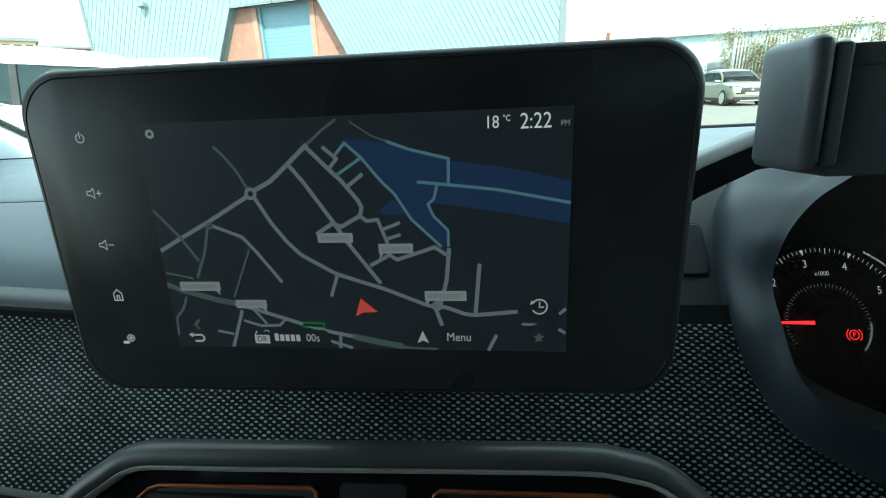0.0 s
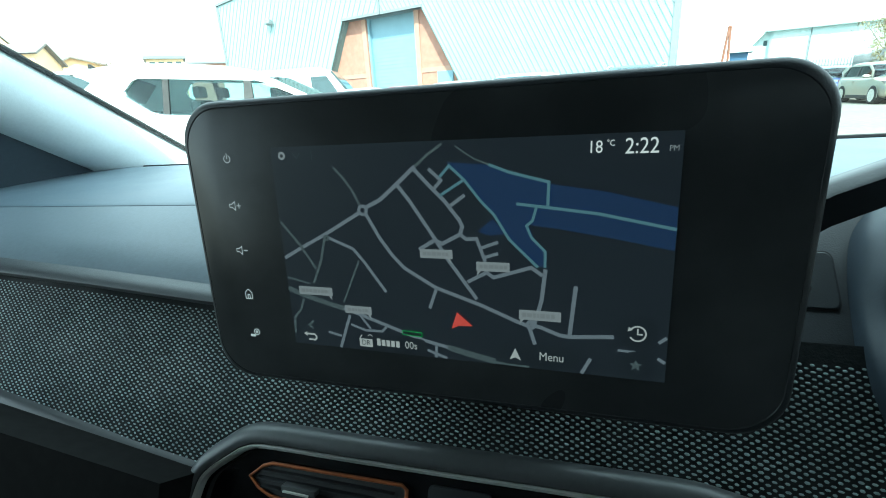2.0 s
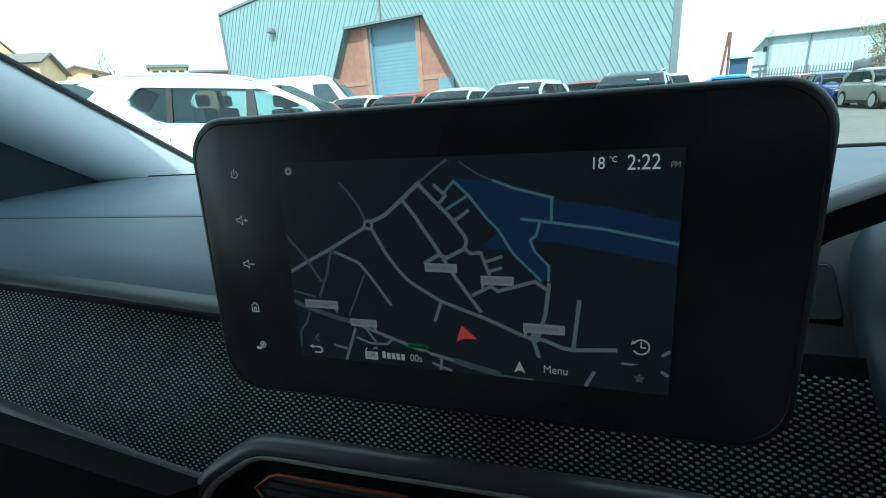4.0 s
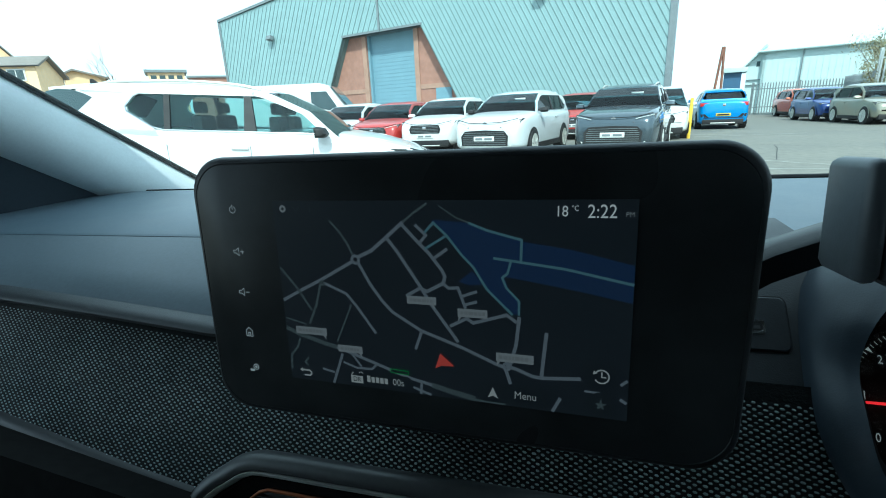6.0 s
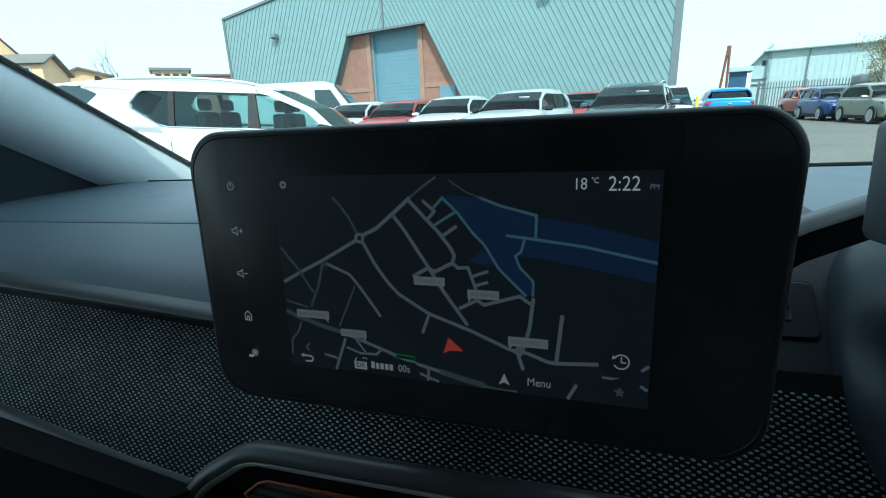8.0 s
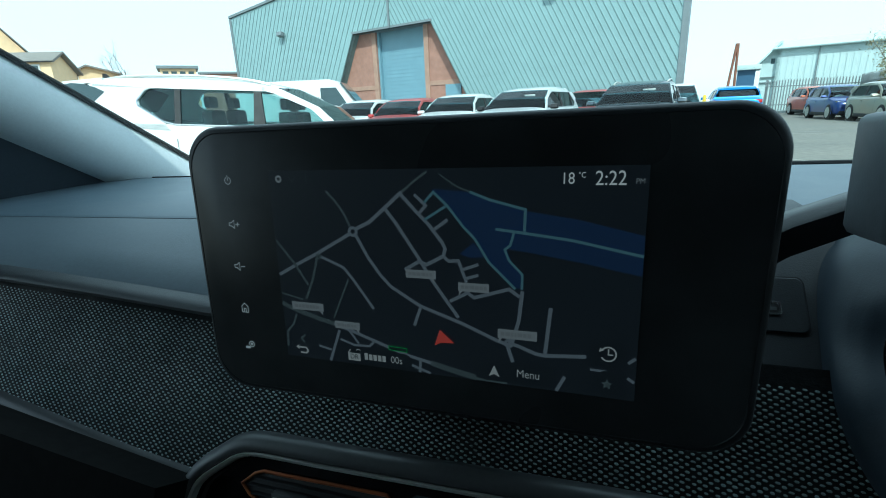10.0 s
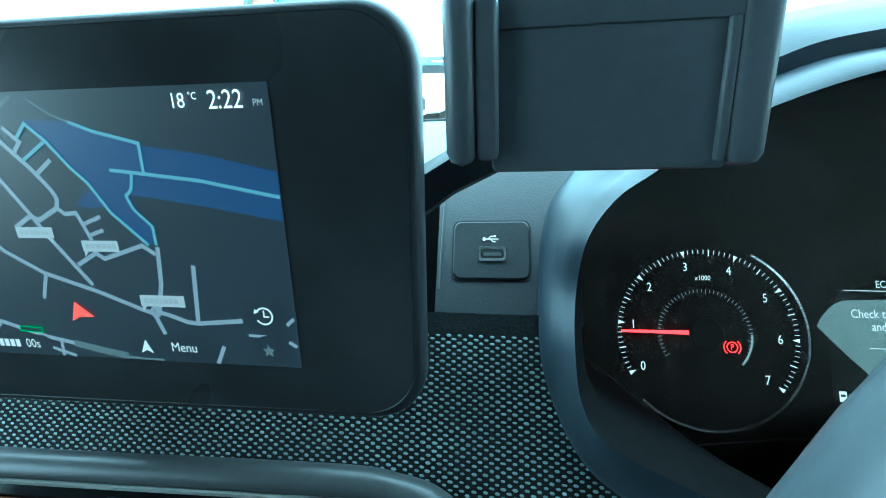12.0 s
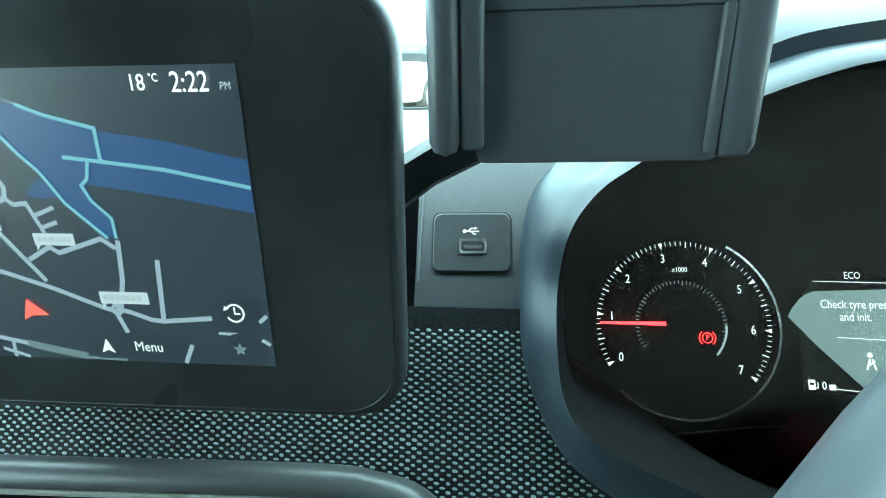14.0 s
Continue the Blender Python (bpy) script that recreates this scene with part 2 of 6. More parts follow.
def tube(path, r, n=10, closed=False, bm=None):
    """A round bar along a path; r may be one radius or one a point."""
    bm = bm or bmesh.new()
    pts = [Vector(p) for p in path]
    rs = r if isinstance(r, (list, tuple)) else [r] * len(pts)
    rings, side = [], None
    for i, p in enumerate(pts):
        a = pts[i - 1] if i or closed else p
        b = pts[(i + 1) % len(pts)] if i + 1 < len(pts) or closed else p
        d = (b - a).normalized()
        side = (side or (Vector((0, 0, 1)) if abs(d.z) < 0.9 else Vector((1, 0, 0))))
        side = (side - d * side.dot(d)).normalized()
        up = d.cross(side)
        rings.append([p + rs[i] * (math.cos(2 * math.pi * k / n) * side + math.sin(2 * math.pi * k / n) * up) for k in range(n)])
    if closed:
        rings.append(rings[0])
    loft(rings, caps=not closed, bm=bm)
    if closed:
        bmesh.ops.remove_doubles(bm, verts=bm.verts, dist=1e-6)
    return bm


def curve(pts, steps=6, closed=False):
    """Points on a smooth line through pts."""
    pts = [Vector(p) for p in pts]
    n, out = len(pts), []
    for i in range(n if closed else n - 1):
        p0, p1 = pts[(i - 1) % n] if closed or i else pts[0], pts[i]
        p2, p3 = pts[(i + 1) % n], pts[(i + 2) % n] if closed or i + 2 < n else pts[-1]
        for k in range(steps):
            t = k / steps
            out.append(0.5 * (2 * p1 + (p2 - p0) * t + (2 * p0 - 5 * p1 + 4 * p2 - p3) * t * t + (3 * p1 - p0 - 3 * p2 + p3) * t ** 3))
    if not closed:
        out.append(pts[-1])
    return out


def ribbon(path, w, at, lift=0.0, taper=None, bm=None):
    """A flat strip of width w along a 2D path, laid on a surface by at(u, v, lift)."""
    bm = bm or bmesh.new()
    pts = [Vector(p) for p in path]
    rows = []
    for i, p in enumerate(pts):
        d0 = (p - pts[i - 1]).normalized() if i else (pts[1] - p).normalized()
        d1 = (pts[i + 1] - p).normalized() if i + 1 < len(pts) else d0
        m = (d0 + d1).normalized() if (d0 + d1).length > 0.1 else d0
        nrm = Vector((-m.y, m.x))
        k = w / 2 / max(nrm.dot(Vector((-d0.y, d0.x))), 0.5)
        if i == 0:
            p = p - d0 * w * 0.3
        if i == len(pts) - 1:
            p = p + d0 * w * 0.3
        rows.append((bm.verts.new(at(*(p + nrm * k), lift)), bm.verts.new(at(*(p - nrm * k), lift))))
    for a, b in zip(rows, rows[1:]):
        bm.faces.new((a[0], a[1], b[1], b[0]))
    return bm


def flat(pts, at, lift=0.0, bm=None):
    bm = bm or bmesh.new()
    bm.faces.new([bm.verts.new(at(u, v, lift)) for u, v in pts])
    return bm


def disc(u, v, r, n=20, r0=0.0, a0=0.0, a1=360.0):
    """Outline quads of a ring or arc as a list of 2D polygons."""
    ang = [radians(a0 + (a1 - a0) * k / n) for k in range(n + 1)]
    if not r0:
        return [[(u + r * math.cos(a), v + r * math.sin(a)) for a in ang[:-1]]]
    return [[(u + q * math.cos(a), v + q * math.sin(a)) for q, a in ((r0, a), (r, a), (r, b), (r0, b))] for a, b in zip(ang, ang[1:])]


def shapes(polys, at, lift=0.0):
    bm = bmesh.new()
    for p in polys:
        flat(p, at, lift, bm)
    bmesh.ops.remove_doubles(bm, verts=bm.verts, dist=1e-7)
    return bm


def lettering(name, text, size, u, v, at, material, parent, lift=0.0, align="CENTER", squeeze=0.86):
    """Built-in font laid on a surface by at(u, v, lift); u, v is the middle of the line."""
    cu = bpy.data.curves.new(name, "FONT")
    cu.body, cu.size, cu.align_x, cu.align_y, cu.resolution_u = text, size, align, "CENTER", 3
    tmp = new(name, cu)
    me = bpy.data.meshes.new_from_object(tmp)
    bpy.data.objects.remove(tmp)
    bpy.data.curves.remove(cu)
    for vert in me.vertices:
        vert.co = at(u + vert.co.x * squeeze, v + vert.co.y, lift)
    me.materials.append(material)
    ob = new(name, me)
    ob.parent = parent
    return ob


# ---- dashboard ----
SLOPE = 0.63  # the woven panel leans back: y grows by this much of z
NORMAL = Vector((0, -1, SLOPE)).normalized()


def on_cloth(x, z, h=0.0):
    return Vector((x, 0.240 + SLOPE * (z - 1.026), z)) + NORMAL * h


def strip(sections, x0, x1, n=24, bend=None):
    """A moulding with one (y, z) outline carried from x0 to x1."""
    xs = [x0 + (x1 - x0) * k / n for k in range(n + 1)]
    f = bend or (lambda x: (0.0, 0.0))
    return loft([[(x, y + f(x)[0], z + f(x)[1]) for y, z in sections] for x in xs])


def rise(x):
    """The dashboard's lines climb slightly towards the passenger door."""
    k = float(np.interp(x, (-0.75, -0.474, -0.34, -0.24, 0.0, 0.13), (0.024, 0.0165, 0.0095, 0.0035, 0.0, -0.0015)))
    return (0.5 * k, k)


dashboard = thing("dashboard", "grey soft-touch car dashboard with a woven cloth band", "dashboard")
TOP = [(0.42, 1.0845), (0.545, 1.0985), (0.575, 1.0960), (0.60, 1.080), (0.60, 1.03)]
part("top_panel", strip([(0.318, 1.0730), (0.321, 1.0750)] + TOP + [(0.321, 1.05)], -0.745, 0.1475), TOPSKIN, dashboard, "smooth grey top of the dashboard")
behind_top = []
for x in (0.1475, 0.165, 0.185, 0.21, 0.40, 0.74):
    y0 = float(np.interp(x, (0.1475, 0.21), (0.321, 0.405)))
    behind_top.append([(x, y0, 1.075 + 0.096 * (y0 - 0.321))] + [(x, y, z) for y, z in TOP] + [(x, 0.42, 1.06)])
part("top_panel", loft(behind_top), TOPSKIN, dashboard, "smooth grey top behind the cluster")
part("rear_seal", tube([(x, 0.566, 1.0985) for x in (-0.74, -0.3, 0.1, 0.5, 0.74)], [0.0010, 0.0016, 0.0030, 0.0030, 0.0030], 8), RUBBER, dashboard, "black seal along the windscreen's foot")
panel = []
for k in range(25):
    x = -0.745 + (0.060 + 0.745) * k / 24
    dy, dz = rise(x)
    panel.append([(x, 0.241 + dy, 1.0205 + dz), (x, 0.2430 + dy, 1.0240 + dz), (x, 0.270 + dy * 0.7, 1.0440 + dz * 0.7), (x, 0.300 + dy * 0.2, 1.0632 + dz * 0.2), (x, 0.317, 1.0725), (x, 0.319, 1.068), (x, 0.319, 1.0), (x, 0.26, 1.0)])
part("front_panel", loft(panel), SOFT, dashboard, "sloping grey front panel")
part("ledge", strip([(0.2325, 1.0125), (0.2280, 1.0140), (0.2265, 1.0170), (0.2285, 1.0200), (0.2340, 1.0222), (0.2425, 1.0230), (0.250, 1.010)], -0.745, 0.060, bend=rise), GRAINED, dashboard, "dark grained ledge above the cloth")


def cloth_end(z):
    """Where the cloth runs out under the cluster's flange."""
    ends = ((0.86, 0.33), (0.92, 0.265), (0.94, 0.215), (0.9516, 0.184), (0.9543, 0.170), (0.9593, 0.159), (0.9663, 0.148), (0.9736, 0.141), (0.9851, 0.1345), (0.9971, 0.131), (1.0138, 0.129), (1.05, 0.129))
    return float(np.interp(z, [e[0] for e in ends], [e[1] for e in ends]))


cloth_bm = bmesh.new()
zs = [0.86 + (1.018 - 0.86) * k / 40 for k in range(41)]
grid = []
for z in zs:
    xs = [-0.745 + (cloth_end(z) + 0.745) * k / 60 for k in range(61)]
    grid.append([cloth_bm.verts.new(on_cloth(x, z + rise(x)[1] * (z - 0.86) / 0.16)) for x in xs])
for a, b in zip(grid, grid[1:]):
    for i in range(60):
        cloth_bm.faces.new((a[i], a[i + 1], b[i + 1], b[i]))
bmesh.ops.solidify(cloth_bm, geom=cloth_bm.faces[:], thickness=0.004)
cloth = part("cloth_band", cloth_bm, KNIT, dashboard, "dark woven cloth with pale dots")


def under_arch(x, z):
    """Inside the vent panel's outline."""
    xs = (-0.2215, -0.2205, -0.2145, -0.1985, -0.188, -0.172, 0.0, 0.048, 0.066, 0.081, 0.094, 0.110, 0.117)
    zs = (0.90, 0.924, 0.9365, 0.9475, 0.9528, 0.9551, 0.9562, 0.9562, 0.9543, 0.9512, 0.9435, 0.928, 0.91)
    return -0.2215 < x < 0.117 and z < float(np.interp(x, xs, zs)) - 0.003


def weave():
    """The raised pale dots of the cloth, as one mesh."""
    rng = random.Random(4)
    verts, faces = [], []
    pu, ps = 0.0050, 0.00335
    dz = ps / math.sqrt(1 + SLOPE * SLOPE)
    for j in range(92):
        for i in range(196):
            x = -0.742 + i * pu + (pu / 2 if j % 2 else 0) + rng.uniform(-1, 1) * 0.00018
            z = 0.880 + j * dz / 2 + rng.uniform(-1, 1) * 0.00012
            z += rise(x)[1] * (z - 0.86) / 0.16
            if z > 1.0150 + rise(x)[1] or x > cloth_end(z) or (x < -0.24 and z < 0.922 + 0.112 * (-0.2285 - x)) or under_arch(x, z):
                continue
            a, b, n0 = 0.00120 * rng.uniform(0.82, 1.12), 0.00067 * rng.uniform(0.8, 1.15), len(verts)
            verts.append(on_cloth(x, z, 0.0006))
            for k in range(6):
                t = math.pi / 3 * k
                verts.append(on_cloth(x + a * math.cos(t), z + b * math.sin(t) * 0.86 - 0.25 * a * math.cos(t) * 0.3, 0.0001))
            faces += [(n0, n0 + 1 + k, n0 + 1 + (k + 1) % 6) for k in range(6)]
    me = bpy.data.meshes.new("woven_dots")
    me.from_pydata(verts, [], faces)
    me.materials.append(DOT)
    for p in me.polygons:
        p.use_smooth = True
    ob = new("woven_dots", me)
    ob.parent = cloth
    return tagged(ob, "pale raised dots of the weave", kind="stuff")


weave()


def moulded(path, profile, material, name, label="", parent=None):
    """A moulding on the cloth plane: profile rows are (across, height)."""
    pts = [Vector(p) for p in path]
    rings = []
    for i, p in enumerate(pts):
        d = (pts[min(i + 1, len(pts) - 1)] - pts[max(i - 1, 0)]).normalized()
        nrm = Vector((d.y, -d.x))
        rings.append([on_cloth(*(p + nrm * a), h) for a, h in profile])
    return part(name, loft(rings), material, parent or dashboard, label)


# grey strip under the cloth on the passenger's side, and the dark glovebox lid below it
moulded([(-0.745, 0.9890), (-0.60, 0.9728), (-0.4173, 0.9520), (-0.3119, 0.9398), (-0.2772, 0.9358), (-0.2235, 0.9312)], [(-0.003, 0), (-0.001, 0.003), (0.004, 0.0045), (0.009, 0.003), (0.012, -0.004), (0.0, -0.006)], DARK, "lower_strip", "grey strip below the cloth")
part("glovebox_panel", loft([[(x, 0.150, 0.948 - 0.112 * (x + 0.2285)), (x, 0.12, 0.86), (x, 0.11, 0.70), (x, 0.30, 0.70), (x, 0.30, 0.948 - 0.112 * (x + 0.2285)), (x, 0.19, 0.928 - 0.112 * (x + 0.2285))] for x in (-0.745, -0.5, -0.3, -0.215)]), VOID, dashboard, "dark glovebox panel")

# ---- vent panel in the middle of the dashboard ----
vents = thing("air_vent_panel", "gloss black vent panel with copper-edged air vents under the screen", "air vent")
ARCH = curve([(-0.2215, 0.86), (-0.2215, 0.90), (-0.2205, 0.924), (-0.2145, 0.9365), (-0.1985, 0.9475), (-0.188, 0.9528), (-0.172, 0.9551), (-0.12, 0.9553), (-0.06, 0.9557), (0.0, 0.9562), (0.048, 0.9562), (0.066, 0.9543), (0.081, 0.9512), (0.094, 0.9435), (0.110, 0.928), (0.117, 0.91), (0.118, 0.86)], 5)
ARCH = [(p.x, p.y) for p in curve([(*q, 0) if len(q) == 2 else q for q in ARCH], 1)]
moulded(ARCH, [(-0.0035, -0.001), (-0.0032, 0.004), (-0.0016, 0.0074), (0.0014, 0.0096), (0.0044, 0.0099), (0.0062, 0.0088), (0.0068, 0.0066), (0.0068, -0.001)], SATIN, "surround", "satin grey surround", vents)
moulded(ARCH, [(0.0068, 0.003), (0.0068, 0.0080), (0.0075, 0.0088), (0.0087, 0.0076), (0.0090, 0.003)], ALLOY, "bright_line", "thin bright line inside the surround", vents)
inner = [(p[0] * 0.975 - 0.0013, p[1] - 0.0078) for p in ARCH]
part("backing", loft([[on_cloth(x, z, 0.0010) for x, z in inner], [on_cloth(x, z, -0.004) for x, z in inner]]), GLOSS, vents, "gloss black backing")


RING = ((-0.1814, 0.9330), (-0.1740, 0.9383), (-0.1685, 0.9400), (-0.0880, 0.9404), (-0.0852, 0.9388), (-0.0838, 0.9275), (-0.0862, 0.9256), (-0.1600, 0.9254), (-0.1665, 0.9262), (-0.1745, 0.9288))


def air_vent(flip):
    """One vent: a pointed copper ring round a dark well with slats and a sliding tab."""
    ring = [(-0.1114 - x if flip else x, z) for x, z in RING]
    mid = sum(x for x, z in ring) / len(ring)
    part("vent_ring", tube([on_cloth(x, z, 0.0034) for x, z in ring], 0.0011, 8, True), COPPER, vents, "copper orange edging")
    part("vent_well", prism([on_cloth(mid + (x - mid) * 0.985, 0.933 + (z - 0.933) * 0.94, 0.0018) for x, z in ring], NORMAL * 0.0004), MATT, vents)
    for z, w in ((0.9295, 0.080), (0.9330, 0.088), (0.9366, 0.082)):
        part("slat", box((-w / 2, -0.0016, -0.0004), (w / 2, 0.002, 0.0004), 0.0002), DARK, vents).matrix_basis = Matrix.Translation(on_cloth(mid + (0.004 if not flip else -0.004), z, 0.0034)) @ pose(0, 0, 0, -12, 0.4, 0)
    tab = part("tab", box((-0.0107, -0.003, -0.0016), (0.0107, 0.002, 0.0016), 0.0008), SATIN, vents, "sliding tab")
    tab.matrix_basis = Matrix.Translation(on_cloth(mid + (-0.009 if not flip else 0.009), 0.9318, 0.0062)) @ pose(0, 0, 0, -15, 1.5, 0)
    part("tab_lip", box((-0.0080, -0.0016, -0.0005), (0.0080, 0.001, 0.0005), 0.0003), ALLOY, tab).matrix_basis = pose(-0.001, -0.0026, -0.0012)


air_vent(False)
air_vent(True)
part("button_panel", prism([on_cloth(x, z, 0.001) for x, z in rounded(-0.0732, 0.885, -0.0402, 0.9425, 0.002, 3)], NORMAL * 0.003), DARK, vents, "flat dark button panel")

# ---- touch screen ----
SY = 0.1833
touch = thing("touch_screen", "black tablet-style car touch screen showing a dark road map", "screen")


def on_screen(u, v, h=0.0):
    """u, v in millimetres from the lower left corner of the lit area."""
    return Vector((-0.14134 + 0.99828e-3 * u + 6.3e-8 * u * v, SY - 0.0004 - h, 1.02009 - 2.0e-5 * u + 0.99586e-3 * v + 1.37e-7 * u * v))


edge = [(x + (0.025 * (z - 1.0) if x > 0 else 0.0), z - 0.0065 * (x + 0.055)) for x, z in rounded(-0.1932, 0.9948, 0.0812, 1.1422, 0.020, 10)]


def shrink(pts, d):
    cx, cz = -0.0555, 1.069
    return [(x - math.copysign(d, x - cx), z - math.copysign(d, z - cz)) for x, z in pts]


part("housing", loft([[(x, y, z) for x, z in shrink(edge, d)] for d, y in ((0.0038, SY + 0.0006), (0.0034, SY + 0.0001), (0.0022, SY + 0.0004), (0.0010, SY + 0.0014), (0.0003, SY + 0.0028), (0.0, SY + 0.005), (0.0, SY + 0.0095), (0.003, SY + 0.0135), (0.012, SY + 0.017), (0.03, SY + 0.019))]), GRAINED, touch, "dark grey rounded housing")
glass = part("front_glass", loft([[(x, y, z) for x, z in shrink(edge, d)] for d, y in ((0.0037, SY + 0.0012), (0.0037, SY + 0.0003), (0.0042, SY))]), FRONT_GLASS, touch, "black glass front, greyed for glare haze and faint dust")
part("mount", box((-0.10, SY + 0.018, 1.01), (0.0, 0.28, 1.06), 0.006), DARK, touch)
display = part("display", prism([on_screen(u, v, 0.0) for u, v in ((0, 0), (176.5, 0), (176.5, 100), (0, 100))], (0, 0.0003, 0)), SCREEN_BG, touch, "lit navigation map with dark ground")
DEPTH = [0]


def lift():
    """Each drawn layer lies a hair above the last."""
    DEPTH[0] += 1
    return 0.00004 + DEPTH[0] * 0.000012


def drawn(name, polys, material, label=""):
    ob = part(name, shapes(polys, on_screen, lift()), material, display, label, smooth=False)
    return ob


def road(material, width, *pts):
    part("road", ribbon(pts, width, on_screen, lift()), material, display, smooth=False)


drawn("water", [[(86, 91), (104.4, 89.5), (112.6, 86.3), (128.4, 81.5), (150.7, 78.2), (176.3, 72.2), (176.3, 55.5), (153.5, 59.8), (130.3, 63.5), (120.4, 64.7), (122.6, 59), (127.3, 53.6), (127.2, 47.1), (124, 47), (112.2, 58.5), (106, 68.8), (100.6, 74.3), (95.7, 81.3)]], WATER, "deep blue water")
drawn("water", [[(98.5, 61.4), (105.2, 67), (110.6, 60.6), (104, 59.8)]], WATER)
road(ROAD_DIM, 1.3, (32.5, 89.7), (36.6, 85.3), (40.8, 79.4), (43.6, 73.3))
road(ROAD_DIM, 1.2, (70.8, 88.8), (77.6, 94.3), (84, 98.5))
road(ROAD_DIM, 0.7, (104.4, 89.5), (98, 92), (90, 97.5))
road(ROAD, 1.9, (47.2, 71.8), (54.2, 75.1), (62.7, 82), (71.2, 89.2))
road(ROAD, 1.8, (62.7, 82), (68.2, 74.8), (78.9, 58.3), (84.9, 48.4), (97.2, 31.2))
road(ROAD, 1.8, (70.8, 88.8), (79.3, 79.7), (84.4, 74.6), (90.6, 66.5), (91.9, 63.6), (90.9, 60.1), (82.6, 55.7), (78.9, 57.1), (71.9, 52.9))
road(ROAD, 1.6, (90.9, 60.1), (93.5, 57.9), (98.1, 58.4), (100.3, 52.3), (101.6, 48.7))
road(ROAD, 1.5, (100.4, 54.4), (107.1, 56.9))
road(ROAD, 1.5, (101.7, 50.2), (107, 51.9))
road(ROAD, 1.6, (78.2, 88.1), (83.2, 83.5), (79.8, 79.7))
road(ROAD, 1.6, (87.2, 72.7), (93.1, 76.9))
road(ROAD, 1.8, (43.5, 69.2), (24.5, 58.6), (10.7, 51.6), (1.0, 46.3))
road(ROAD_DIM, 1.5, (1.0, 64), (10.3, 52.6), (17.1, 41.7))
road(ROAD_DIM, 1.5, (24.2, 57.5), (20.6, 45.3), (15.3, 33.9))
road(ROAD, 1.6, (26, 57), (38.6, 51.9), (44, 45.3), (53.5, 31.8))
road(ROAD, 1.8, (46.5, 69), (52.5, 57.7), (58.5, 49.3), (63.8, 43.7), (78.5, 35.1), (99.8, 28), (115.3, 21.7), (120.5, 20))
road(ROAD, 1.8, (121.5, 20.8), (125.9, 19.8), (133.6, 17), (137.9, 16.6), (155.2, 18.2))
road(ROAD, 1.8, (137.9, 17.8), (139.9, 38.8))
road(ROAD, 1.6, (78.8, 34.6), (75.3, 25.3))
road(ROAD, 1.7, (94, 38.9), (102.2, 43.4), (105.3, 41.3), (121.5, 46.5), (125.8, 43.5))
road(ROAD, 1.8, (127.4, 45.5), (125.9, 32), (123.1, 21.9))
road(ROAD, 1.8, (121, 18.7), (123.1, 12.2))
road(COAST, 1.3, (82.8, 85), (87.1, 89.5), (93.4, 83.6), (82.8, 77.1))
road(COAST, 1.3, (93.4, 83.6), (100.6, 74.3), (106, 68.8), (112.2, 58.5), (124, 47))
road(COAST, 1.3, (104.4, 89.5), (112.6, 86.3), (128.4, 82.2), (128.1, 73))
road(COAST, 1.3, (115.8, 73.4), (127.2, 72.1), (148.3, 69.5), (176.0, 63.9))
road(COAST, 1.2, (123.5, 72), (122, 66.5), (119.5, 64.4), (121.5, 59.5), (127.3, 53.6), (127.2, 47.1))
road(ROAD_DIM, 1.0, (1.0, 36), (13.1, 33.3))
road(ROAD_DIM, 2.6, (1.0, 30.2), (7.5, 27.4), (22.9, 23.2), (31, 21.5))
road(ROAD, 1.8, (31, 21.5), (46.3, 16.6), (60.7, 11.9), (71.7, 8.5), (86.6, 5.5))
road(ROAD_DIM, 3.0, (84, 6.0), (93, 4.0), (104.8, 1.8))
road(ROAD_DIM, 1.2, (104.8, 1.2), (120.4, 0.8))
road(ROAD_DIM, 1.0, (41, 46.2), (30.9, 24.8))
road(ROAD, 1.6, (33.3, 17.8), (26.8, 0.8))
road(ROAD, 1.3, (20.8, 8.1), (27.4, 6.8))
road(ROAD, 1.3, (33.9, 13.3), (41.4, 10.9), (50.1, 11.2), (52.3, 13.4))
road(ROAD, 1.2, (39, 18.7), (43.9, 12.2))
road(ROAD_DIM, 1.3, (8.3, 24.5), (6.2, 19.2), (1.9, 14.5), (1.2, 6.3))
road(ROAD, 1.4, (71.4, 4.3), (82.2, 0.8))
road(ROAD, 1.4, (77.6, 6.7), (77.0, 0.8))
road(ROAD, 1.6, (146.6, 7.3), (143.4, 0.8))
road(ROAD, 1.1, (157.8, 12.7), (164.2, 12.5))
road(ROAD, 1.4, (173.3, 17.6), (175.6, 19.6))
road(ROAD, 1.4, (173.4, 10.4), (175.6, 9.0))
drawn("roundabout", disc(45.4, 70.4, 2.7, 24, 1.1), ROAD)
drawn("roundabout", disc(121.5, 20.8, 2.3, 24, 0.9), ROAD)
drawn("roundabout", disc(25.2, 57.0, 1.6, 16, 0.6), ROAD_DIM)
drawn("map_button", [rounded(36, 0.7, 73, 9.2, 4, 5)], PILL, "dark rounded station button")
drawn("map_button", [rounded(107, 1.4, 142, 11.6, 4, 5)], PILL, "dark rounded menu button")
drawn("map_button", disc(164.8, 20.8, 7.2, 28), PILL)
drawn("map_button", disc(164.8, 6.8, 6.2, 28), PILL)


